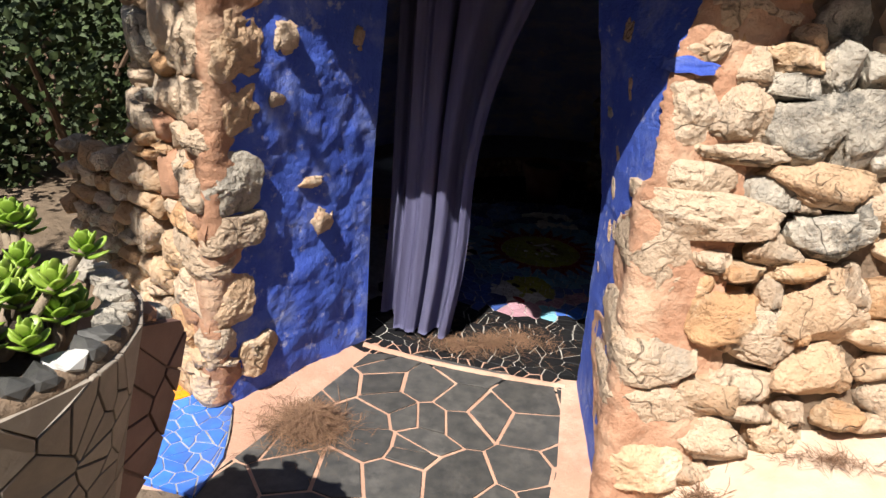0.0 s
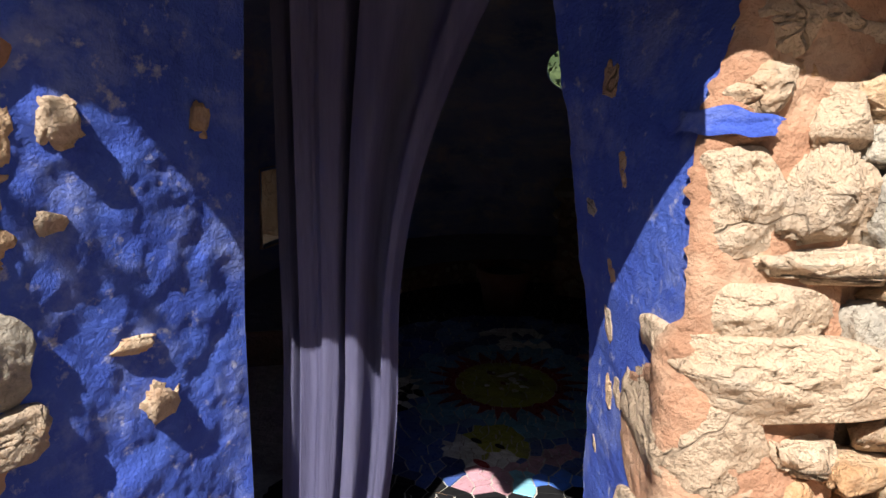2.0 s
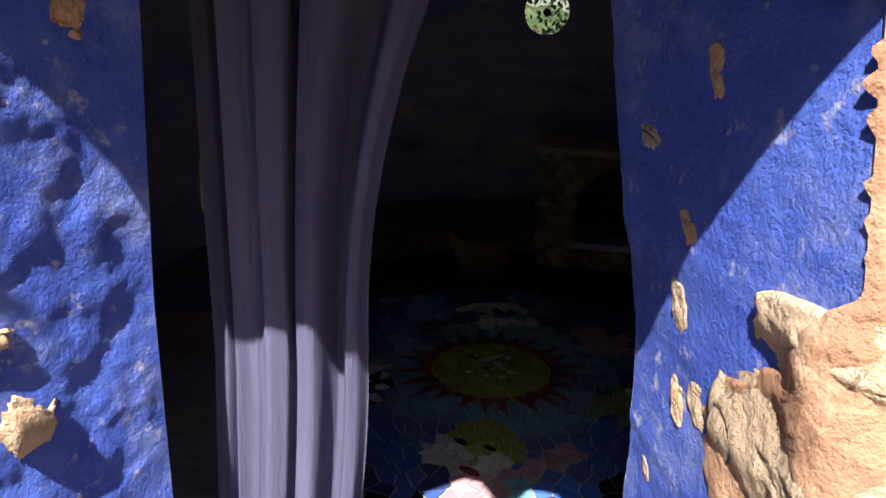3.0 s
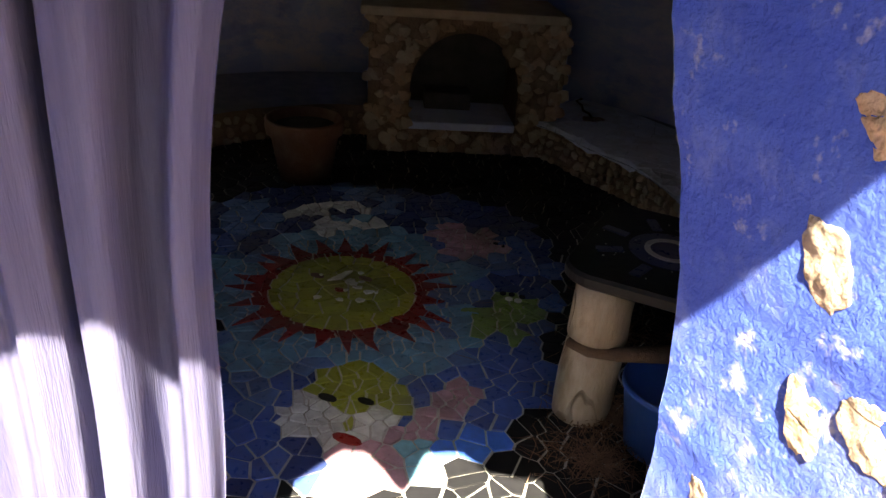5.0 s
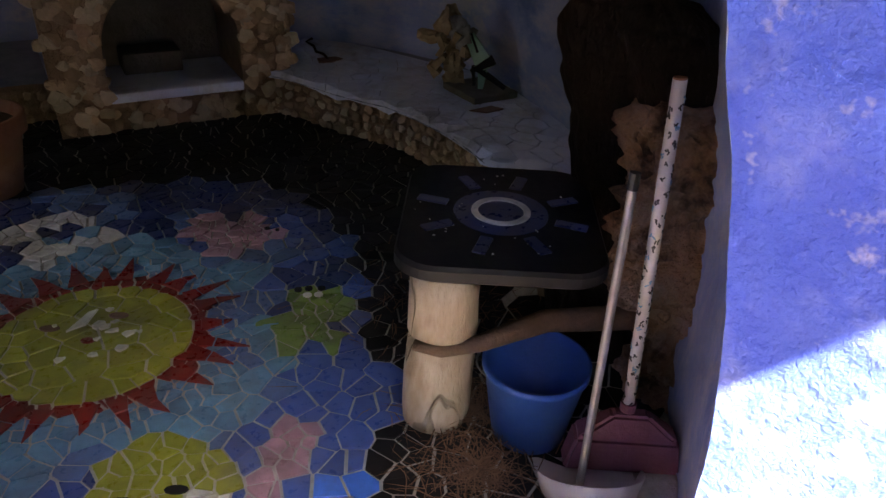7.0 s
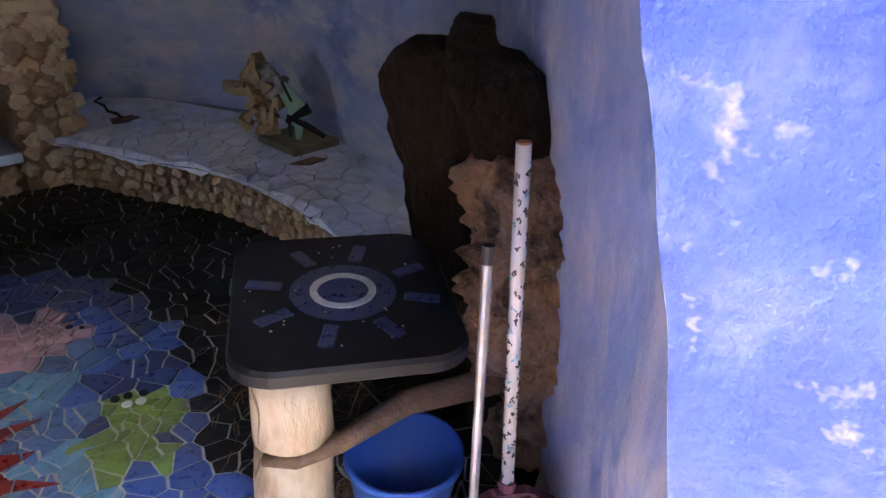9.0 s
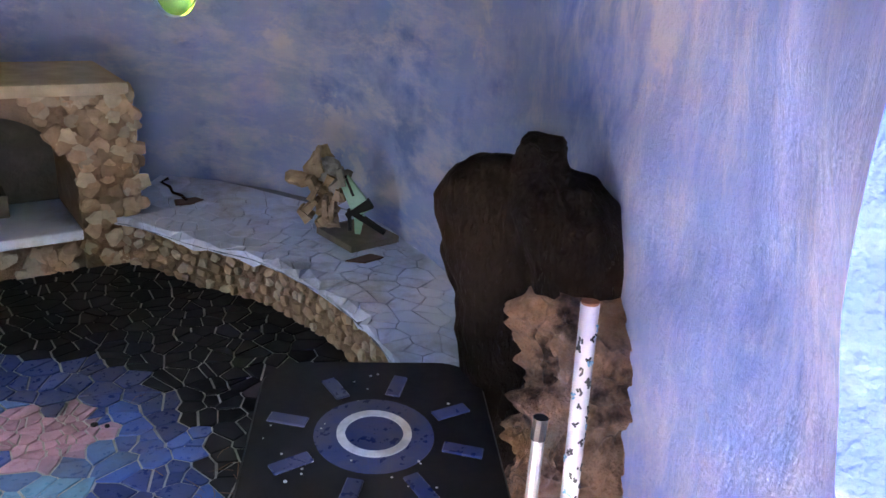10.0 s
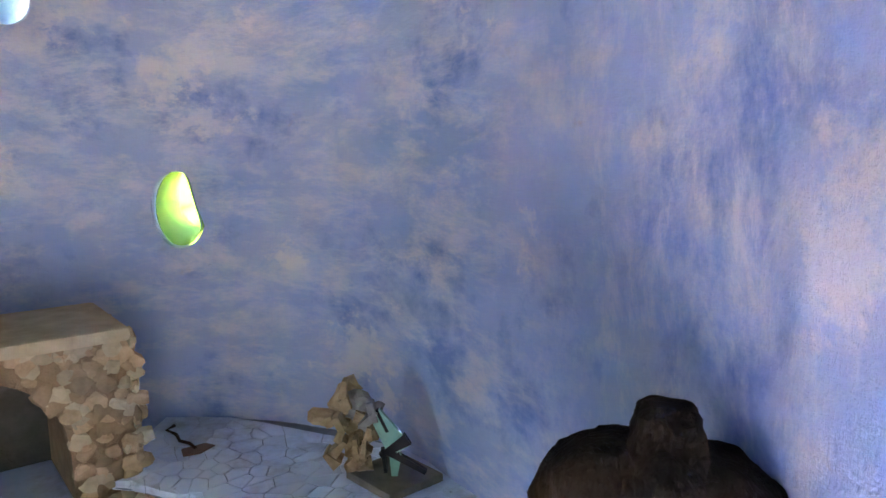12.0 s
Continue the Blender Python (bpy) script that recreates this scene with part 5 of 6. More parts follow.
for size, tries in ((0.30, 40), (0.24, 160), (0.18, 400), (0.13, 700), (0.09, 900), (0.065, 900)):
    for _ in range(tries):
        a, z = random.uniform(222, 246.6), random.uniform(0.02, 2.35)
        w, h = size * random.uniform(0.85, 1.3), size * random.uniform(0.55, 0.9)
        s = radians(a) * 3.4
        if s + w * 0.74 > radians(248.6) * 3.4:
            continue
        if any(abs(s - s2) < (w + w2) * 0.5 * 0.92 and abs(z - z2) < (h + h2) * 0.5 * 0.92 for s2, z2, w2, h2 in laid) or len(laid) > 290:
            continue
        laid.append((s, z, w, h))
        p, t, n, up = outer_frame(a, z)
        out = Vector((p.x - CX, p.y - CY, 0)).normalized()
        if n.dot(out) < 0:
            n = -n
        kind = random.choice(("cream", "ochre", "cream", "orange", "pink")) if a > 241 else random.choice(("cream", "ochre", "orange", "grey" if z > 1.0 else "cream", "cream"))
        lay("stone", rock(kind, random.randrange(6), 3), wall_outer, p + n * (0.02 - 0.04 * smooth(240, 246, a)), t, n, Vector((0, 0, 1)), w * 1.42, 0.25, h * 1.5, random.uniform(-0.25, 0.25))


def left_mortar(u, v):
    a, z = 248.5 - 7 * u, 0.02 + 2.2 * v
    p, t, n, up = outer_frame(a, z)
    out = Vector((p.x - CX, p.y - CY, 0)).normalized()
    return p + out * (0.004 + 0.022 * smooth(0, 0.3, u) + rough3(p, 0.03, 7) + rough3(p, 0.008, 24) - 0.06 * u * u)


part("mortar_band", sheet(left_mortar, 20, 80), M["pink"], wall_outer, "terracotta-pink mortar beside the doorway", True)


def left_corner_mortar(u, v):
    """Mortar that wraps round the other corner on to the lumpy blue splay."""
    z = 0.03 + 2.15 * v
    edge = max(0.10, 0.15 + 0.22 * noise.noise(Vector((5, 2, z * 4.5))) + 0.06 * noise.noise(Vector((5, 2, z * 19))))
    s = -edge + (edge + 0.3) * u
    q = Vector((s, 3, z))
    h = 0.006 * smooth(0, 0.12, u) + 0.026 * math.exp(-(s / 0.08) ** 2) - 0.05 * smooth(0.18, 0.3, s) + (rough3(q, 0.010, 9) + rough3(q, 0.005, 28)) * smooth(0, 0.15, u)
    return put_left(s, z, h - 0.012 * (1 - smooth(0, 0.05, u)))


part("mortar_band", sheet(left_corner_mortar, 50, 200), M["pink"], wall_outer, "terracotta-pink mortar wrapped round the corner", True)


def set_stone(parent, x, y, z, w, h, kind, t, n, deep, sub=3, seed=None):
    up = t.cross(n)
    if up.z < 0:
        up = -up
    return lay("stone", rock(kind, 20 + random.randrange(6) if seed is None else seed, 4, 0.7, 0.34), parent, Vector((x, y, z)) + n * (deep - 0.035), t, n, up, w * 1.2, min(w, h) * 0.8 + 0.05, h * 1.2, random.uniform(-0.15, 0.15))


TL = Vector((0.42, 0.90, 0)).normalized()
NL = Vector((TL.y, -TL.x, 0))
for x, y, z, w, h, kind, deep in ((-0.79, -0.63, 1.44, 0.12, 0.10, "cream", -0.01), (-0.79, -0.59, 1.71, 0.12, 0.14, "cream", 0.01), (-0.70, -0.44, 1.03, 0.20, 0.07, "ochre", 0.0), (-0.66, -0.37, 0.80, 0.14, 0.17, "cream", -0.005), (-0.60, -0.20, 1.68, 0.08, 0.12, "ochre", -0.01)):
    q = left_out(z).lerp(left_in(z), (y + 0.96) / 0.9)
    set_stone(splay_left, q.x, y, z, w, h, kind, TL, NL, deep)
# low garden wall beside the hut
garden_wall = thing("garden_wall", (0, 0, 0), "low dry-stone wall of warm limestone", "wall")
structure(garden_wall, "low dry-stone wall of warm limestone", "wall")
g0, g1 = Vector((-1.42, -0.66, 0)), Vector((-2.15, -0.36, 0))
gt = (g1 - g0).normalized()
gn = Vector((gt.y, -gt.x, 0))
if gn.y > 0:
    gn = -gn
bm = bmesh.new()
add_box(bm, (g1 - g0).length, 0.36, 1.0, Matrix.Translation((g0 + g1) / 2 - gn * 0.2 + Vector((0, 0, 0.45))) @ Matrix.Rotation(math.atan2(gt.y, gt.x), 4, "Z"), 0.03)
part("core", bm, M["deep"], garden_wall)
for zi in range(9):
    s = 0.05
    while s < (g1 - g0).length + 0.03:
        w = random.uniform(0.1, 0.24)
        z = 0.07 + zi * 0.115
        lay("stone", rock(random.choice(("cream", "ochre", "orange", "cream")), random.randrange(6), 3), garden_wall, g0 + gt * s - gn * 0.03 + Vector((0, 0, z)), gt, gn, Vector((0, 0, 1)), w * 1.15, 0.2, random.uniform(0.11, 0.16), random.uniform(-0.2, 0.2))
        s += w
for s in (0.1, 0.28, 0.5, 0.68):
    lay("stone", rock("grey", int(s * 10) % 6, 3), garden_wall, g0 + gt * s - gn * 0.18 + Vector((0, 0, 0.97 - 0.12 * s)), gt, gn, Vector((0, 0, 1)), 0.22, 0.3, 0.14)

# boulders in the sun behind the hut, seen through the low windows
for k, (x, y, w) in enumerate(((-3.0, 4.3, 1.2), (-3.6, 5.2, 1.4), (-2.6, 3.5, 0.8), (-3.5, 4.0, 1.0), (-2.9, 5.0, 0.9))):
    ob = new("boulder", rock("cream", k, 4))
    ob.matrix_basis = Matrix.Translation((x, y, 0.25)) @ Matrix.Rotation(k * 1.3, 4, "Z") @ Matrix.Diagonal((w / 2, w / 2.4, 0.55 + 0.1 * k, 1))
    tagged(ob, "sunlit pale limestone boulder on the ground", "boulder", "boulders behind the hut")


# ---- planter with succulents ----
PX, PY, PZ, PR, PH = -0.53, -2.52, 0.2, 0.385, 1.15
PROFILE = [(0.0, PR + 0.05), (0.12, PR + 0.02), (0.40, PR - 0.07), (0.62, PR - 0.09), (0.85, PR - 0.06), (PH, PR)]
planter = thing("planter", (PX, PY, PZ), "tall round planter faced with broken taupe slate", "planter")
bm, rr = lathe([(r - 0.006, z) for z, r in PROFILE] + [(PR - 0.02, PH + 0.02), (PR - 0.08, PH + 0.015), (PR - 0.10, PH - 0.09), (0.001, PH - 0.07)], 64)
part("tub", bm, M["deep"], planter, "mortar tub with a rough rim", True)
bm, rr = lathe([(PR - 0.09, PH - 0.06), (0.15, PH - 0.03), (0.001, PH - 0.02)], 32)
part("soil", bm, M["soil"], planter, "dark soil")


def planter_put(u, v, h):
    r = lerp_table(PROFILE, v) + h
    return Vector((r * math.cos(u / PR), r * math.sin(u / PR), v))


seeds = scatter(lambda x, y: True, (radians(-130) * PR, 0.0, radians(70) * PR, PH - 0.01), 0.082, 0.9)
for poly in shards(seeds, [(radians(-135) * PR, 0.0), (radians(75) * PR, 0.0), (radians(75) * PR, PH - 0.005), (radians(-135) * PR, PH - 0.005)], 0.005, 0.3):
    if poly:
        bm = bmesh.new()
        prism(bm, poly, planter_put, 0.006, -0.006)
        cx = sum(p[0] for p in poly) / len(poly)
        part("slate_piece", bm, M["taupe"], planter)
for a0 in range(-130, 80, 9):
    w = random.uniform(0.05, 0.08)
    a = radians(a0)
    lay("rim_stone", rock("grey" if a0 > 20 else ("white" if a0 % 4 == 0 else "slate"), (a0 + 140) % 6, 2), planter, Vector(((PR - 0.05) * math.cos(a), (PR - 0.05) * math.sin(a), PH + 0.015)), Vector((-math.sin(a), math.cos(a), 0)), Vector((math.cos(a), math.sin(a), 0)), Vector((0, 0, 1)), w * 1.2, 0.09, random.uniform(0.03, 0.055), random.uniform(-0.2, 0.2))
# maroon-faced buttress on the far side of the tub
WING = [(0.10, 0.62), (0.26, 0.70), (0.37, 0.86), (0.42, 0.98), (0.40, 1.03), (0.22, 1.11), (0.10, 1.11)]
bm = bmesh.new()
prism(bm, WING, lambda u, v, h: Vector((0.27 + 0.2 * h, u, v)), 0.0, -0.9)
part("buttress", bm, M["maroon"], planter, "maroon slate buttress")
seeds = scatter(lambda x, y: True, (0.10, 0.66, 0.42, 1.10), 0.12, 0.7)
for poly in shards(seeds, WING, 0.006, 0.3):
    if poly:
        bm = bmesh.new()
        prism(bm, poly, lambda u, v, h: Vector((0.27 + h, u, v)), 0.010, -0.002)
        part("slate_piece", bm, M["maroon"], planter)
for k, (x, y, z) in enumerate(((0.23, 0.24, 1.11), (0.24, 0.31, 1.08), (0.22, 0.38, 1.05), (0.16, 0.33, 1.07))):
    lay("rim_stone", rock("pink" if k % 2 else "grey", k, 2), planter, Vector((x, y, z)), Vector((0, 1, 0)), Vector((1, 0, 0)), Vector((0, 0, 1)), 0.085, 0.09, 0.05)


def succulent(at, height, heads, scale):
    root = thing("succulent", at, "bright green jade-like succulent growing in the planter", "plant", "succulents in the planter")
    for k in range(heads):
        a, lean = 6.283 * k / heads + random.uniform(-0.4, 0.4), random.uniform(0.05, 0.16) * (0.3 if k == 0 else 1)
        tip = Vector((math.cos(a) * lean, math.sin(a) * lean, height * random.uniform(0.7, 1.1)))
        part("stem", tube([(0, 0, -0.02), tip * 0.5 + Vector((0.01, 0, -0.01)), tip], [0.017, 0.012, 0.009], 7), M["stem"], root, "", True)
        bm = bmesh.new()
        for j in range(14):
            b, tilt = j * 2.4, 1.2 - 1.1 * j / 14
            d = Vector((math.cos(b) * math.cos(1.45 - tilt), math.sin(b) * math.cos(1.45 - tilt), math.sin(1.45 - tilt)))
            side = d.cross(Vector((0, 0, 1))).normalized()
            nrm = side.cross(d).normalized()
            L = scale * random.uniform(0.8, 1.1) * (1 - 0.3 * j / 14)
            base = tip + Vector((0, 0, 0.035 * (j / 14 - 0.7)))
            rings = []
            for f, w, th in ((0.0, 0.10, 0.05), (0.3, 0.22, 0.09), (0.65, 0.36, 0.09), (0.9, 0.26, 0.06), (1.0, 0.08, 0.03)):
                c = base + d * L * f + nrm * L * 0.16 * f * f
                rings.append([bm.verts.new(c + side * L * w * x + nrm * L * th * y) for x, y in ((-1, 0), (-0.5, 0.8), (0.5, 0.8), (1, 0), (0.5, -0.8), (-0.5, -0.8))])
            for r0, r1 in zip(rings, rings[1:]):
                for i in range(6):
                    bm.faces.new((r0[i], r0[(i + 1) % 6], r1[(i + 1) % 6], r1[i]))
            bm.faces.new(rings[-1])
        part("leaf_rosette", bm, M["leaf"], root, "rosette of fleshy green leaves", True)
    return root


for x, y, h, n, s in ((0.13, -0.02, 0.16, 7, 0.062), (0.20, 0.08, 0.12, 6, 0.055), (0.05, -0.12, 0.14, 6, 0.06), (0.04, 0.16, 0.19, 7, 0.058), (-0.08, 0.05, 0.18, 6, 0.06), (-0.06, -0.2, 0.12, 6, 0.055), (0.15, -0.14, 0.09, 5, 0.05), (-0.14, 0.2, 0.2, 6, 0.055)):
    succulent((PX + x, PY + y, PZ + PH - 0.05), h, n, s)

# ---- glazed mosaic on the ground by the planter ----
seeds = scatter(lambda x, y: True, (-1.85, -1.5, -0.68, -0.45), 0.078, 0.6)
ground_mosaic = structure(thing("ground_mosaic", (0, 0, 0), "bright glazed mosaic set in the ground by the wall", "mosaic"), "bright glazed mosaic set in the ground by the wall", "mosaic")
part("bed", sheet(lambda u, v: (lambda y: Vector((-1.9 + u * (1.9 + lerp_table([(-1.5, -0.705), (-1.25, -0.725), (-0.92, -0.875), (-0.8, -1.005), (-0.5, -1.405)], y)), y, 0.0155 + 0.18 * smooth(-0.85, -0.5, y))))(-1.5 + v), 12, 40), M["grout_w"], ground_mosaic, "pale grout bed")
for (sx, sy), poly in zip(seeds, shards(seeds, [(-1.9, -1.5), (-0.70, -1.5), (-0.72, -1.25), (-0.87, -0.92), (-1.0, -0.8), (-1.4, -0.5), (-1.9, -0.5)], 0.007, 0.14)):
    if not poly:
        continue
    d, e = math.hypot(sx + 1.36, sy + 0.87), math.hypot(sx + 1.34, sy + 1.10)
    key = "cobalt"
    if 0.10 < d < 0.25 and sy > -0.95:
        key = "amber"
    elif 0.10 < d < 0.27 and -1.09 < sy and abs(sx + 1.36) > 0.06:
        key = "yellow"
    elif d < 0.14:
        key = random.choice(("black", "white", "deepblue", "rose"))
    elif e < 0.07:
        key = "yellow"
    elif e < 0.17:
        key = random.choice(("white", "rose", "white", "amber"))
    elif sx < -1.52 or (sx < -1.42 and sy < -0.85):
        key = "cyan"
    bm = bmesh.new()
    prism(bm, poly, lambda u, v, h: Vector((u, v, 0.012 + 0.18 * smooth(-0.85, -0.5, v) + h)), 0.008, -0.012)
    part("tile_piece", bm, M[key], ground_mosaic)

# ---- slate landing before the door ----
landing_fn = lambda u, v: Vector((-1.02 + 1.98 * u, -1.75 + 1.72 * v, 0.0 + 0.004 * noise.noise(Vector((u * 9, v * 9, 0))) + 0.05 * smooth(0.8, 1.0, u)))
landing = structure(finish("landing", sheet(landing_fn, 40, 40), M["salmon"], smooth=True), "salmon-pink mortar landing with dark slate crazy paving", "pavement")
seeds = scatter(lambda x, y: True, (-0.85, -1.70, 0.80, -0.12), 0.235, 0.85)
for poly in shards(seeds, [(-0.46, -0.20), (-0.2, -0.10), (0.60, -0.10), (0.76, -1.75), (-0.80, -1.75), (-0.63, -1.0)], 0.015, 0.4):
    if poly:
        bm = bmesh.new()
        prism(bm, poly, lambda u, v, h: Vector((u, v, h)), 0.008, -0.01, 0.008)
        part("slate_piece", bm, M["slate"], landing)



def kerb_fn(u, v):
    x = -0.52 + 1.14 * u
    return Vector((x, -0.125 - 0.05 * math.cos(x * 2.4) + 0.05 * v + 0.006 * noise.noise(Vector((x * 14, v, 2))), 0.006 + 0.012 * math.sin(math.pi * v)))


part("mortar_strip", sheet(kerb_fn, 60, 6), M["salmon"], landing, "salmon mortar strip along the threshold", True)

# ---- bench tiles and pebbles ----
AR = 1.8
seeds = scatter(lambda u, v: True, (radians(-40) * AR, 0.0, radians(45) * AR, 0.78), 0.10, 0.5)


def bench_put(u, v, h):
    a = math.degrees(u / AR)
    r = bench_in(a) + 0.004 + max(0.0, v)
    drop = max(0.0, -v) * (0.5 + 1.3 * abs(noise.noise(Vector((a * 0.8, 5, 2)))))
    return polar(min(r, lerp_table(R_IN, a) + 0.02), a, BENCH_Z + 0.006 * noise.noise(polar(r, a, 0) * 5) + h - drop)


for poly in shards(seeds, [(radians(-42) * AR, -0.03), (radians(46) * AR, -0.03), (radians(46) * AR, 0.74), (radians(-42) * AR, 0.74)], 0.0028, 0.2):
    if poly:
        bm = bmesh.new()
        prism(bm, poly, bench_put, 0.008, -0.01)
        part("tile_piece", bm, M["bench"], bench_1)


def pebbles(parent, a0, a1, step, size):
    z = 0.018
    while z < BENCH_Z - 0.03:
        a = a0 + random.uniform(0, step)
        while a < a1:
            w = size * random.uniform(0.7, 1.5)
            r = bench_in(a) + 0.032
            n = Vector((-math.cos(radians(a)), -math.sin(radians(a)), 0))
            t = Vector((-math.sin(radians(a)), math.cos(radians(a)), 0))
            lay("pebble", rock(random.choice(("pebble_a", "pebble_a", "pebble_b")), random.randrange(6), 1 if size > 0.07 else 2, 0.62, 0.16), parent, polar(r, a, z + random.uniform(-0.008, 0.008)), t, n, Vector((0, 0, 1)), w, 0.05, size * random.uniform(0.7, 1.1), random.uniform(-0.6, 0.6))
            a += math.degrees(w * 0.95 / r)
        z += size * 0.82


pebbles(bench_1, -40, 47, 2, 0.062)
pebbles(bench_2, 88, 150, 2, 0.075)
for k in range(330):
    x, z = random.uniform(0.34, 1.53), random.uniform(0.01, 0.82)
    dx, dz = x - 0.93, z - 0.40
    if (abs(dx) < 0.345 and z < 0.40) or (dz >= 0 and math.hypot(dx / 0.345, dz / 0.355) < 1):
        if not (z < 0.15):
            continue
    s = random.uniform(0.06, 0.105)
    lay("pebble", rock(random.choice(("pebble_a", "pebble_a", "pebble_b")), random.randrange(6), 2, 0.8, 0.15), fire, FP @ Vector((x, 0.004 if abs(dx) > 0.345 or z > 0.15 else 0.022, z)), FP.to_3x3() @ Vector((1, 0, 0)), FP.to_3x3() @ Vector((0, -1, 0)), Vector((0, 0, 1)), s * 1.2, 0.045, s, random.uniform(-1, 1))
for k in range(190):
    y, z = random.uniform(0.0, 0.5), random.uniform(0.2, 0.82)
    s = random.uniform(0.06, 0.10)
    lay("pebble", rock(random.choice(("pebble_a", "pebble_b", "pebble_a")), random.randrange(6), 2, 0.8, 0.15), fire, FP @ Vector((1.512, y, z)), FP.to_3x3() @ Vector((0, 1, 0)), FP.to_3x3() @ Vector((1, 0, 0)), Vector((0, 0, 1)), s * 1.2, 0.045, s, random.uniform(-1, 1))

# ---- mosaic floor ----
SUNC = (0.205, 1.72)
DISC_R = [(-180, 1.1), (-120, 1.1), (-72, 1.08), (-39, 1.0), (-25, 0.92), (-4, 0.93), (22, 1.13), (44, 1.24), (64, 1.2), (110, 1.1), (180, 1.1)]
CRAB = [(0.82, 1.66), (0.91, 1.67), (0.97, 1.62), (0.99, 1.52), (0.9, 1.45), (0.84, 1.27), (0.80, 1.37), (0.75, 1.38), (0.67, 1.36), (0.77, 1.49)]
FISH = [(0.72, 2.4), (0.80, 2.28), (0.92, 2.26), (0.98, 2.05), (0.88, 2.03), (0.75, 1.98), (0.69, 2.09), (0.64, 2.25)]
BUG = [(0.10, 1.16), (0.29, 1.22), (0.39, 1.12), (0.42, 1.0), (0.36, 0.93), (0.28, 0.98), (0.20, 0.85), (0.17, 0.98), (0.08, 1.06)]
TEETH = [(-0.01, 0.95), (0.07, 1.06), (0.14, 1.02), (0.36, 0.96), (0.39, 0.92), (0.3, 0.84), (0.19, 0.79), (0.1, 0.81), (0.01, 0.88)]
STARF = [(0.56, 1.11), (0.66, 1.02), (0.55, 0.92), (0.40, 0.80), (0.18, 0.72), (0.30, 0.66), (0.33, 0.85), (0.49, 0.98)]
CLOUD = [(-0.08, 2.48), (0.16, 2.62), (0.33, 2.60), (0.36, 2.52), (0.17, 2.53), (0.02, 2.42)]
CLOUD2 = [(0.05, 2.26), (0.12, 2.40), (0.42, 2.39), (0.40, 2.32), (0.21, 2.29), (0.16, 2.22)]
BLOB = [(-0.50, 1.43), (-0.38, 1.70), (-0.27, 1.52), (-0.30, 1.25), (-0.46, 1.30)]


def figure(x, y):
    dx, dy = x - SUNC[0], y - SUNC[1]
    r, a = math.hypot(dx, dy), math.atan2(dy, dx)
    if r < 0.30:
        return "lime"
    if r < 0.345:
        return "red"
    for poly, key in ((CRAB, "green"), (FISH, "rose"), (BUG, "lime"), (TEETH, "white"), (STARF, "rose"), (CLOUD, "white"), (CLOUD2, "white"), (BLOB, "bw")):
        if inpoly(x, y, poly):
            return random.choice(("black", "white")) if key == "bw" else key
    return None


def floor_key(x, y):
    dx, dy = x - 0.15, y - 1.70
    if math.hypot(dx, dy) > lerp_table(DISC_R, math.degrees(math.atan2(dy, dx))) + 0.02 * noise.noise(Vector((x * 5, y * 5, 2))):
        return "black"
    if 0.50 < y < 0.80 and 0.10 < x < 0.385:
        return "rose"
    if 0.50 < y < 0.82 and 0.385 <= x < 0.66:
        return "cobalt" if x > 0.46 else "cyan"
    f = figure(x, y)
    if f:
        return f
    n = noise.noise(Vector((x * 2.1, y * 2.1, 4))) + 0.5 * noise.noise(Vector((x * 5, y * 5, 1)))
    r = math.hypot(x - SUNC[0], y - SUNC[1])
    if r < 0.62 + 0.15 * n:
        return "sky" if n > -0.15 else "mid"
    if x > 0.55 and y < 1.15:
        return "royal"
    if y > 2.25:
        return "deepblue" if n > -0.2 else "mid"
    return "mid" if n > 0.12 else ("royal" if n > -0.25 else "deepblue")


def in_room(x, y):
    if math.hypot(x - CX, y - CY) < 1.47 and y > 0.62:
        return True
    return -0.57 < x < 0.66 and -0.06 - 0.05 * math.cos(x * 2.4) < y <= 0.95 or (-0.6 < x < 1.55 and 0.05 + 0.45 * abs(x - 0.05) < y <= 1.2)


def near_figure(x, y):
    return figure(x, y) is not None or math.hypot(x - SUNC[0], y - SUNC[1]) < 0.47


seeds = scatter(lambda x, y: in_room(x, y) and near_figure(x, y) and math.hypot(x - SUNC[0], y - SUNC[1]) > 0.315, (-1.2, -0.2, 1.9, 3.9), 0.046, 0.6)
for k in range(26):
    a = 2 * math.pi * (k + random.uniform(-0.3, 0.3)) / 26
    seeds += [(SUNC[0] + (0.30 + d) * math.cos(a), SUNC[1] + (0.30 + d) * math.sin(a)) for d in (-0.022, 0.022)]
seeds += scatter(lambda x, y: math.hypot(x - SUNC[0], y - SUNC[1]) < 0.25, (-0.2, 1.4, 0.6, 2.1), 0.10)
seeds += scatter(lambda x, y: in_room(x, y) and not near_figure(x, y), (-1.2, -0.2, 1.9, 3.9), 0.08, 0.75)
cells = [(s, c) for s, c in zip(seeds, shards(seeds, None, 0.0072, 0.13)) if c]
cells.sort(key=lambda sc: math.hypot(sc[0][0] - 0.45, sc[0][1] - 0.9))
rest = {}
for i, ((x, y), poly) in enumerate(cells):
    key = floor_key(x, y)
    if i < 300:
        bm = bmesh.new()
        prism(bm, poly, lambda u, v, h: Vector((u - CX, v - CY, h)), 0.0022, -0.006, 0.010)
        part("tile_piece", bm, M[key], floor)
    else:
        prism(rest.setdefault(key, bmesh.new()), poly, lambda u, v, h: Vector((u - CX, v - CY, h)), 0.0022, -0.006, 0.010)
for key in sorted(rest):
    tagged(part("tile_field", rest[key], M[key + "_s"], floor, "many small " + key + " glazed shards"), kind="stuff")


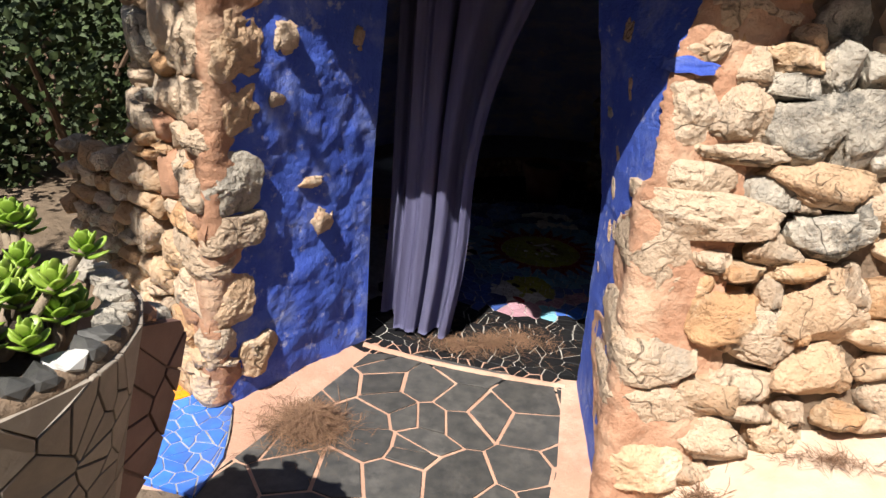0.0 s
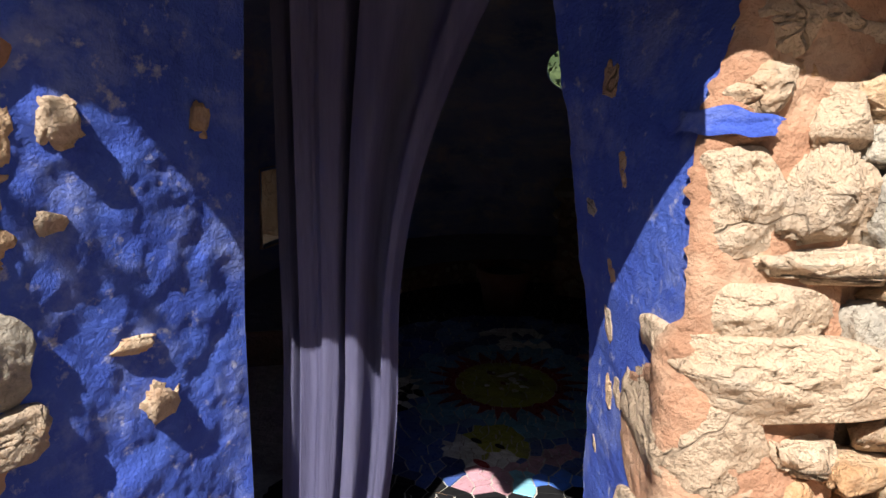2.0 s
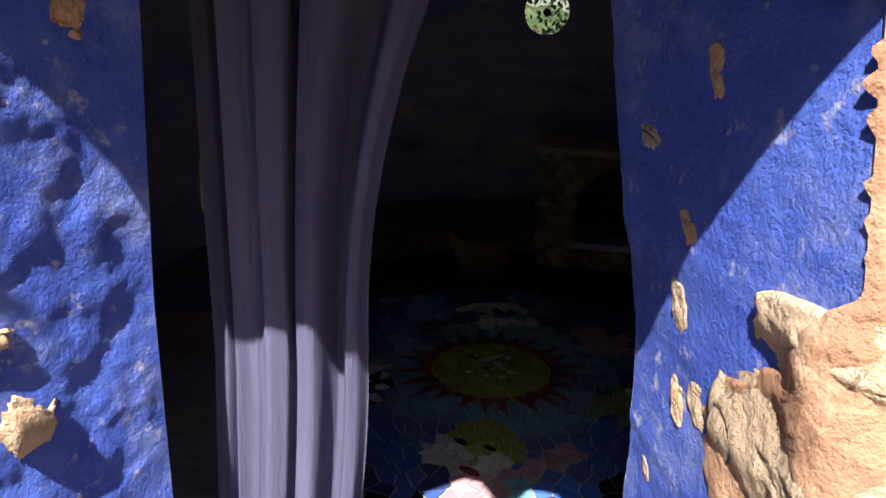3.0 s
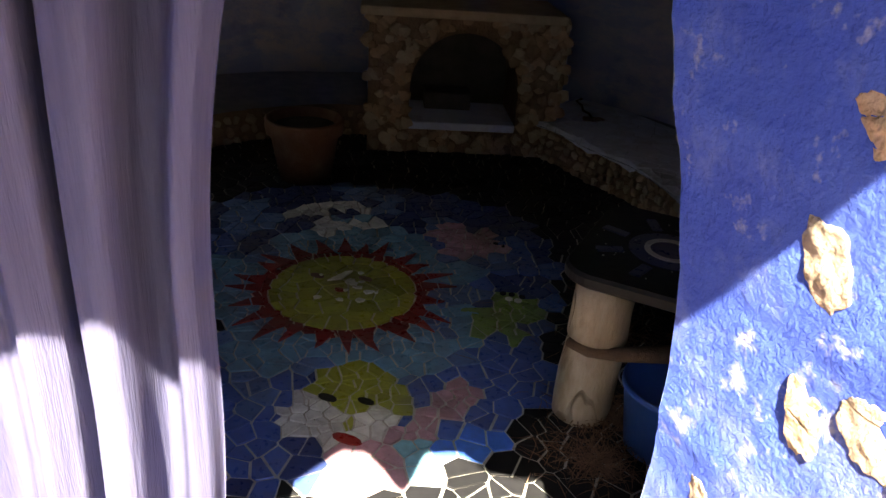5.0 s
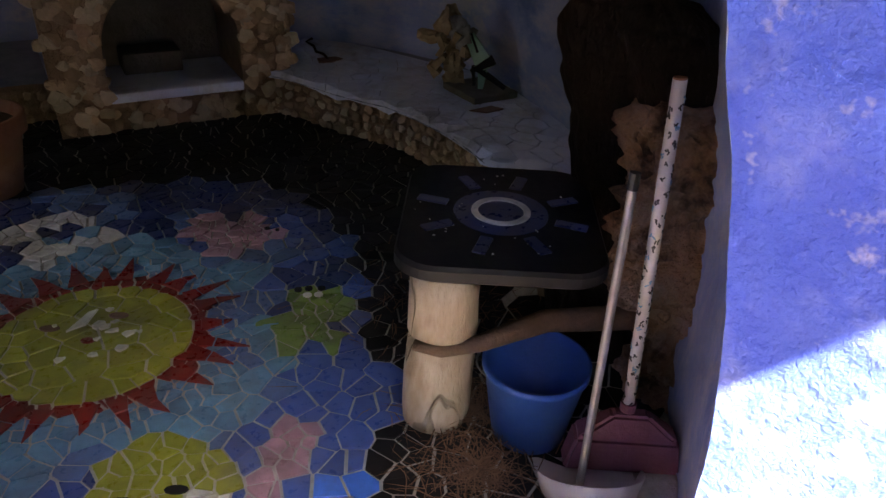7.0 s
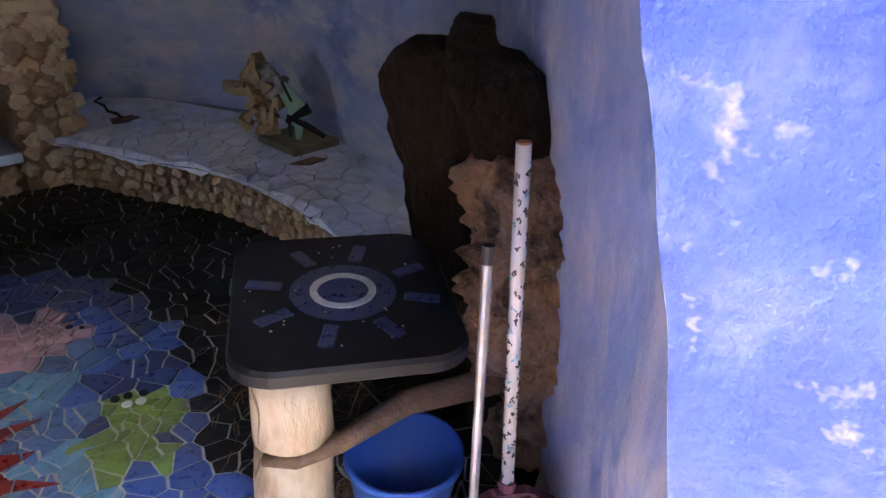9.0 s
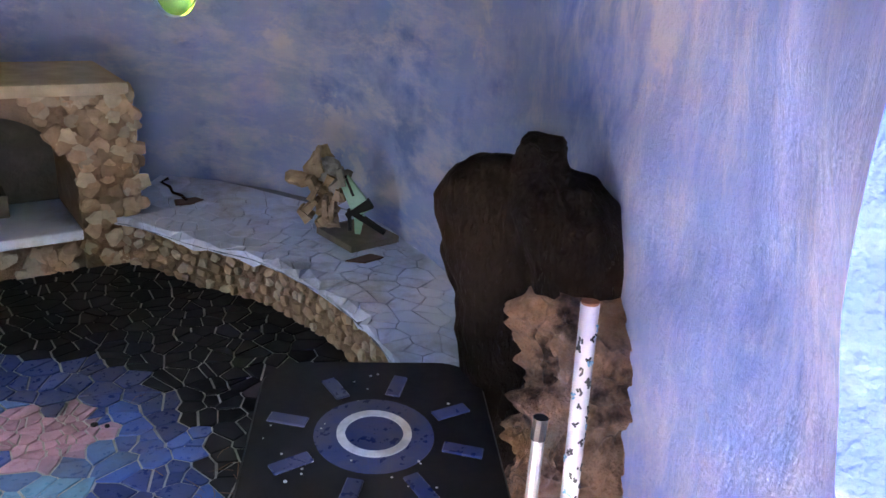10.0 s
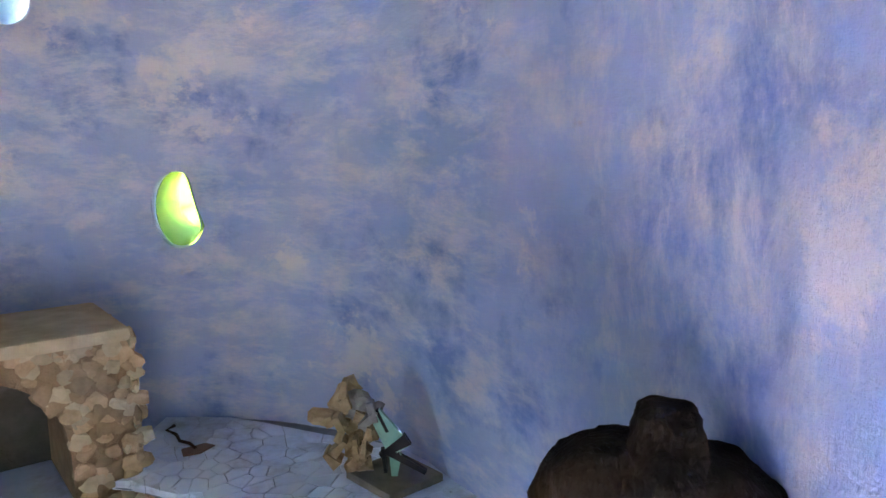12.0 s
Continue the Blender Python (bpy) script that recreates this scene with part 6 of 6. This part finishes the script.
def inlay(cx, cy, poly, key, top=0.0085):
    bm = bmesh.new()
    prism(bm, poly, lambda u, v, h: Vector((cx + u - CX, cy + v - CY, h)), top, 0.003)
    part("inlay", bm, M[key], floor)


def oval(rx, ry, turn=0.0, n=10):
    c, s = math.cos(turn), math.sin(turn)
    return [(rx * math.cos(t) * c - ry * math.sin(t) * s, rx * math.cos(t) * s + ry * math.sin(t) * c) for t in (2 * math.pi * i / n for i in range(n))]


for cx, cy, rx, ry, key in ((0.10, 1.83, 0.032, 0.016, "maroon"), (0.30, 1.80, 0.032, 0.016, "maroon"), (0.19, 1.71, 0.022, 0.014, "red"), (0.142, 1.02, 0.034, 0.016, "black"), (0.265, 0.995, 0.03, 0.014, "black"), (0.20, 0.82, 0.05, 0.02, "red"), (0.865, 1.665, 0.014, 0.014, "black"), (0.90, 1.655, 0.014, 0.014, "black"), (0.94, 1.635, 0.014, 0.014, "black"), (0.88, 1.62, 0.016, 0.014, "white"), (0.915, 1.605, 0.016, 0.014, "white"), (0.93, 2.13, 0.012, 0.01, "black"), (0.96, 2.10, 0.008, 0.008, "black")):
    inlay(cx, cy, oval(rx, ry, -0.5), key)
for k in range(24):
    a = 2 * math.pi * (k + random.uniform(-0.2, 0.2)) / 24
    L, w = random.uniform(0.42, 0.50), random.uniform(0.026, 0.040)
    c, s_ = math.cos(a), math.sin(a)
    spin = lambda r, t: (r * c - t * s_, r * s_ + t * c)
    cut = random.uniform(0.37, 0.41)
    f = w * (L - cut) / (L - 0.325)
    inlay(SUNC[0], SUNC[1], [spin(0.325, -w), spin(cut - 0.003, -f), spin(cut - 0.003, f), spin(0.325, w)], "red", 0.0095)
    inlay(SUNC[0], SUNC[1], [spin(cut + 0.003, -f), spin(L, random.uniform(-0.02, 0.02)), spin(cut + 0.003, f)], "red", 0.0095)
bits = thing("tile_shards", (0.22, 1.73, 0.0), "loose white tile shards lying on the mosaic sun", "shards")
for k in range(13):
    a, r, s = random.uniform(0, 6.28), random.uniform(0.02, 0.17), random.uniform(0.009, 0.028)
    bm = bmesh.new()
    prism(bm, [(s * random.uniform(0.6, 1.3) * math.cos(t), s * random.uniform(0.4, 1.0) * math.sin(t)) for t in (0.3, 1.7, 2.9, 4.4, 5.5)], lambda u, v, h: Vector((r * math.cos(a) + u, r * math.sin(a) + v, h)), 0.014, 0.007)
    part("shard", bm, M["white"], bits)
bm = bmesh.new()
prism(bm, [(-0.06, -0.03), (0.0, -0.02), (0.05, 0.05), (0.02, 0.045)], lambda u, v, h: Vector((u - 0.02, v + 0.08, h)), 0.014, 0.007)
part("shard", bm, M["white"], bits)


# ---- shrubs, an added shade tree, and an added slope that blocks low sky round the hut ----
def shrub(at, rx, ry, rz, count, seed):
    random.seed(seed)
    root = thing("shrub", at, "dense dark green evergreen shrub beyond the wall", "shrub", "shrubs round the hut")
    for k in range(5):
        a = k * 1.26
        part("limb", tube([(0, 0, -0.1), (0.2 * rx * math.cos(a), 0.2 * ry * math.sin(a), 0.4 * rz), (0.55 * rx * math.cos(a), 0.55 * ry * math.sin(a), 0.95 * rz)], [0.05, 0.035, 0.015], 6), M["branch"], root)
    bm = bmesh.new()
    clumps = [(random.uniform(-1, 1), random.uniform(-1, 1), random.uniform(0.05, 1.9), random.uniform(0.25, 0.5)) for _ in range(34)]
    for k in range(count):
        cx, cy, cz, cr = clumps[k % len(clumps)]
        if cx * cx + cy * cy + (cz - 0.9) ** 2 > 1.25:
            cx, cy = cx * 0.6, cy * 0.6
        d = Vector((random.gauss(0, 1), random.gauss(0, 1), random.gauss(0, 1))).normalized() * cr * random.uniform(0.5, 1.0)
        c = Vector(((cx + d.x) * rx, (cy + d.y) * ry, max(0.02, cz + d.z) * rz))
        t = Vector((random.gauss(0, 1), random.gauss(0, 1), random.gauss(0, 1))).normalized()
        b = t.orthogonal().normalized()
        L, W = random.uniform(0.05, 0.11), random.uniform(0.018, 0.035)
        bm.faces.new([bm.verts.new(p) for p in (c - t * L * 0.5, c + b * W, c + t * L * 0.5, c - b * W)])
    part("crown", bm, M["bush"], root, "many small dull green leaves")
    return root


shrub((-3.9, 1.6, 0.0), 1.3, 1.2, 1.3, 9000, 11)
shrub((-5.4, 2.6, 0.0), 1.7, 1.4, 1.9, 9000, 12)
shrub((-5.3, 0.2, 0.0), 1.4, 1.3, 1.5, 8000, 13)
shrub((-3.2, 7.0, 0.0), 1.6, 1.4, 1.6, 6000, 14)
shrub((1.0, 7.2, 0.0), 1.9, 1.2, 1.7, 8000, 15)
shrub((4.6, 6.4, 0.0), 1.6, 1.4, 1.6, 6000, 16)


# Out-of-view tree, added to drop leafy shade on the upper wall.
def shade_tree(at, crown_at, r, count, seed):
    random.seed(seed)
    root = thing("tree", at, "unseen leafy tree, added to shade the top of the wall", "tree")
    top = Vector(crown_at) - Vector(at)
    part("trunk", tube([(0, 0, -0.2), top * 0.3 + Vector((0.1, 0, 0.2)), top * 0.6 + Vector((0.05, 0.1, 0.1)), top], [0.16, 0.13, 0.10, 0.05], 12, wob=0.15), M["branch"], root, "", True)
    for k in range(7):
        a = k * 0.9
        end = top + Vector((math.cos(a) * r * 0.8, math.sin(a) * r * 0.8, random.uniform(-0.3, 0.5)))
        part("limb", tube([top * 0.75, top * 0.4 + end * 0.6 + Vector((0, 0, 0.15)), end], [0.05, 0.035, 0.012], 7), M["branch"], root)
    bm = bmesh.new()
    clumps = [(top + Vector((random.gauss(0, 0.55), random.gauss(0, 0.55), random.gauss(0.1, 0.3))) * r, random.uniform(0.18, 0.36)) for _ in range(40)]
    for k in range(count):
        c, cr = clumps[k % len(clumps)]
        p = c + Vector((random.gauss(0, 1), random.gauss(0, 1), random.gauss(0, 0.8))) * cr * 0.6
        t = Vector((random.gauss(0, 1), random.gauss(0, 1), random.gauss(0, 1))).normalized()
        b = t.orthogonal().normalized()
        L, W = random.uniform(0.06, 0.12), random.uniform(0.02, 0.04)
        bm.faces.new([bm.verts.new(q) for q in (p - t * L * 0.5, p + b * W, p + t * L * 0.5, p - b * W)])
    part("crown", bm, M["bush"], root, "many small dull green leaves")
    return root


shade_tree((-3.9, -2.3, 0.0), (-2.55, -2.9, 5.1), 1.05, 9000, 31)


# Added ring, mostly out of view: it hides low sky to deepen the shade.
def slope_fn(u, v):
    a = 2 * math.pi * u
    r = 9.5 + 14 * v
    n = noise.noise(Vector((3 * math.cos(a), 3 * math.sin(a), 1 + 3 * v)))
    h = (6.5 + 4.5 * v + 1.5 * smooth(0.1, -0.5, math.sin(a))) * smooth(0, 0.35, v) * (1 - 0.78 * smooth(0.1, 0.8, math.sin(a))) + 1.2 * n + 0.5 * noise.noise(Vector((14 * math.cos(a), 14 * math.sin(a), 9 * v)))
    return Vector((r * math.cos(a), r * math.sin(a), -0.6 + h))


structure(finish("backdrop", sheet(slope_fn, 180, 24), M["bush"], smooth=False), "green slope ring, mostly unseen, added to block low sky", "hillside")
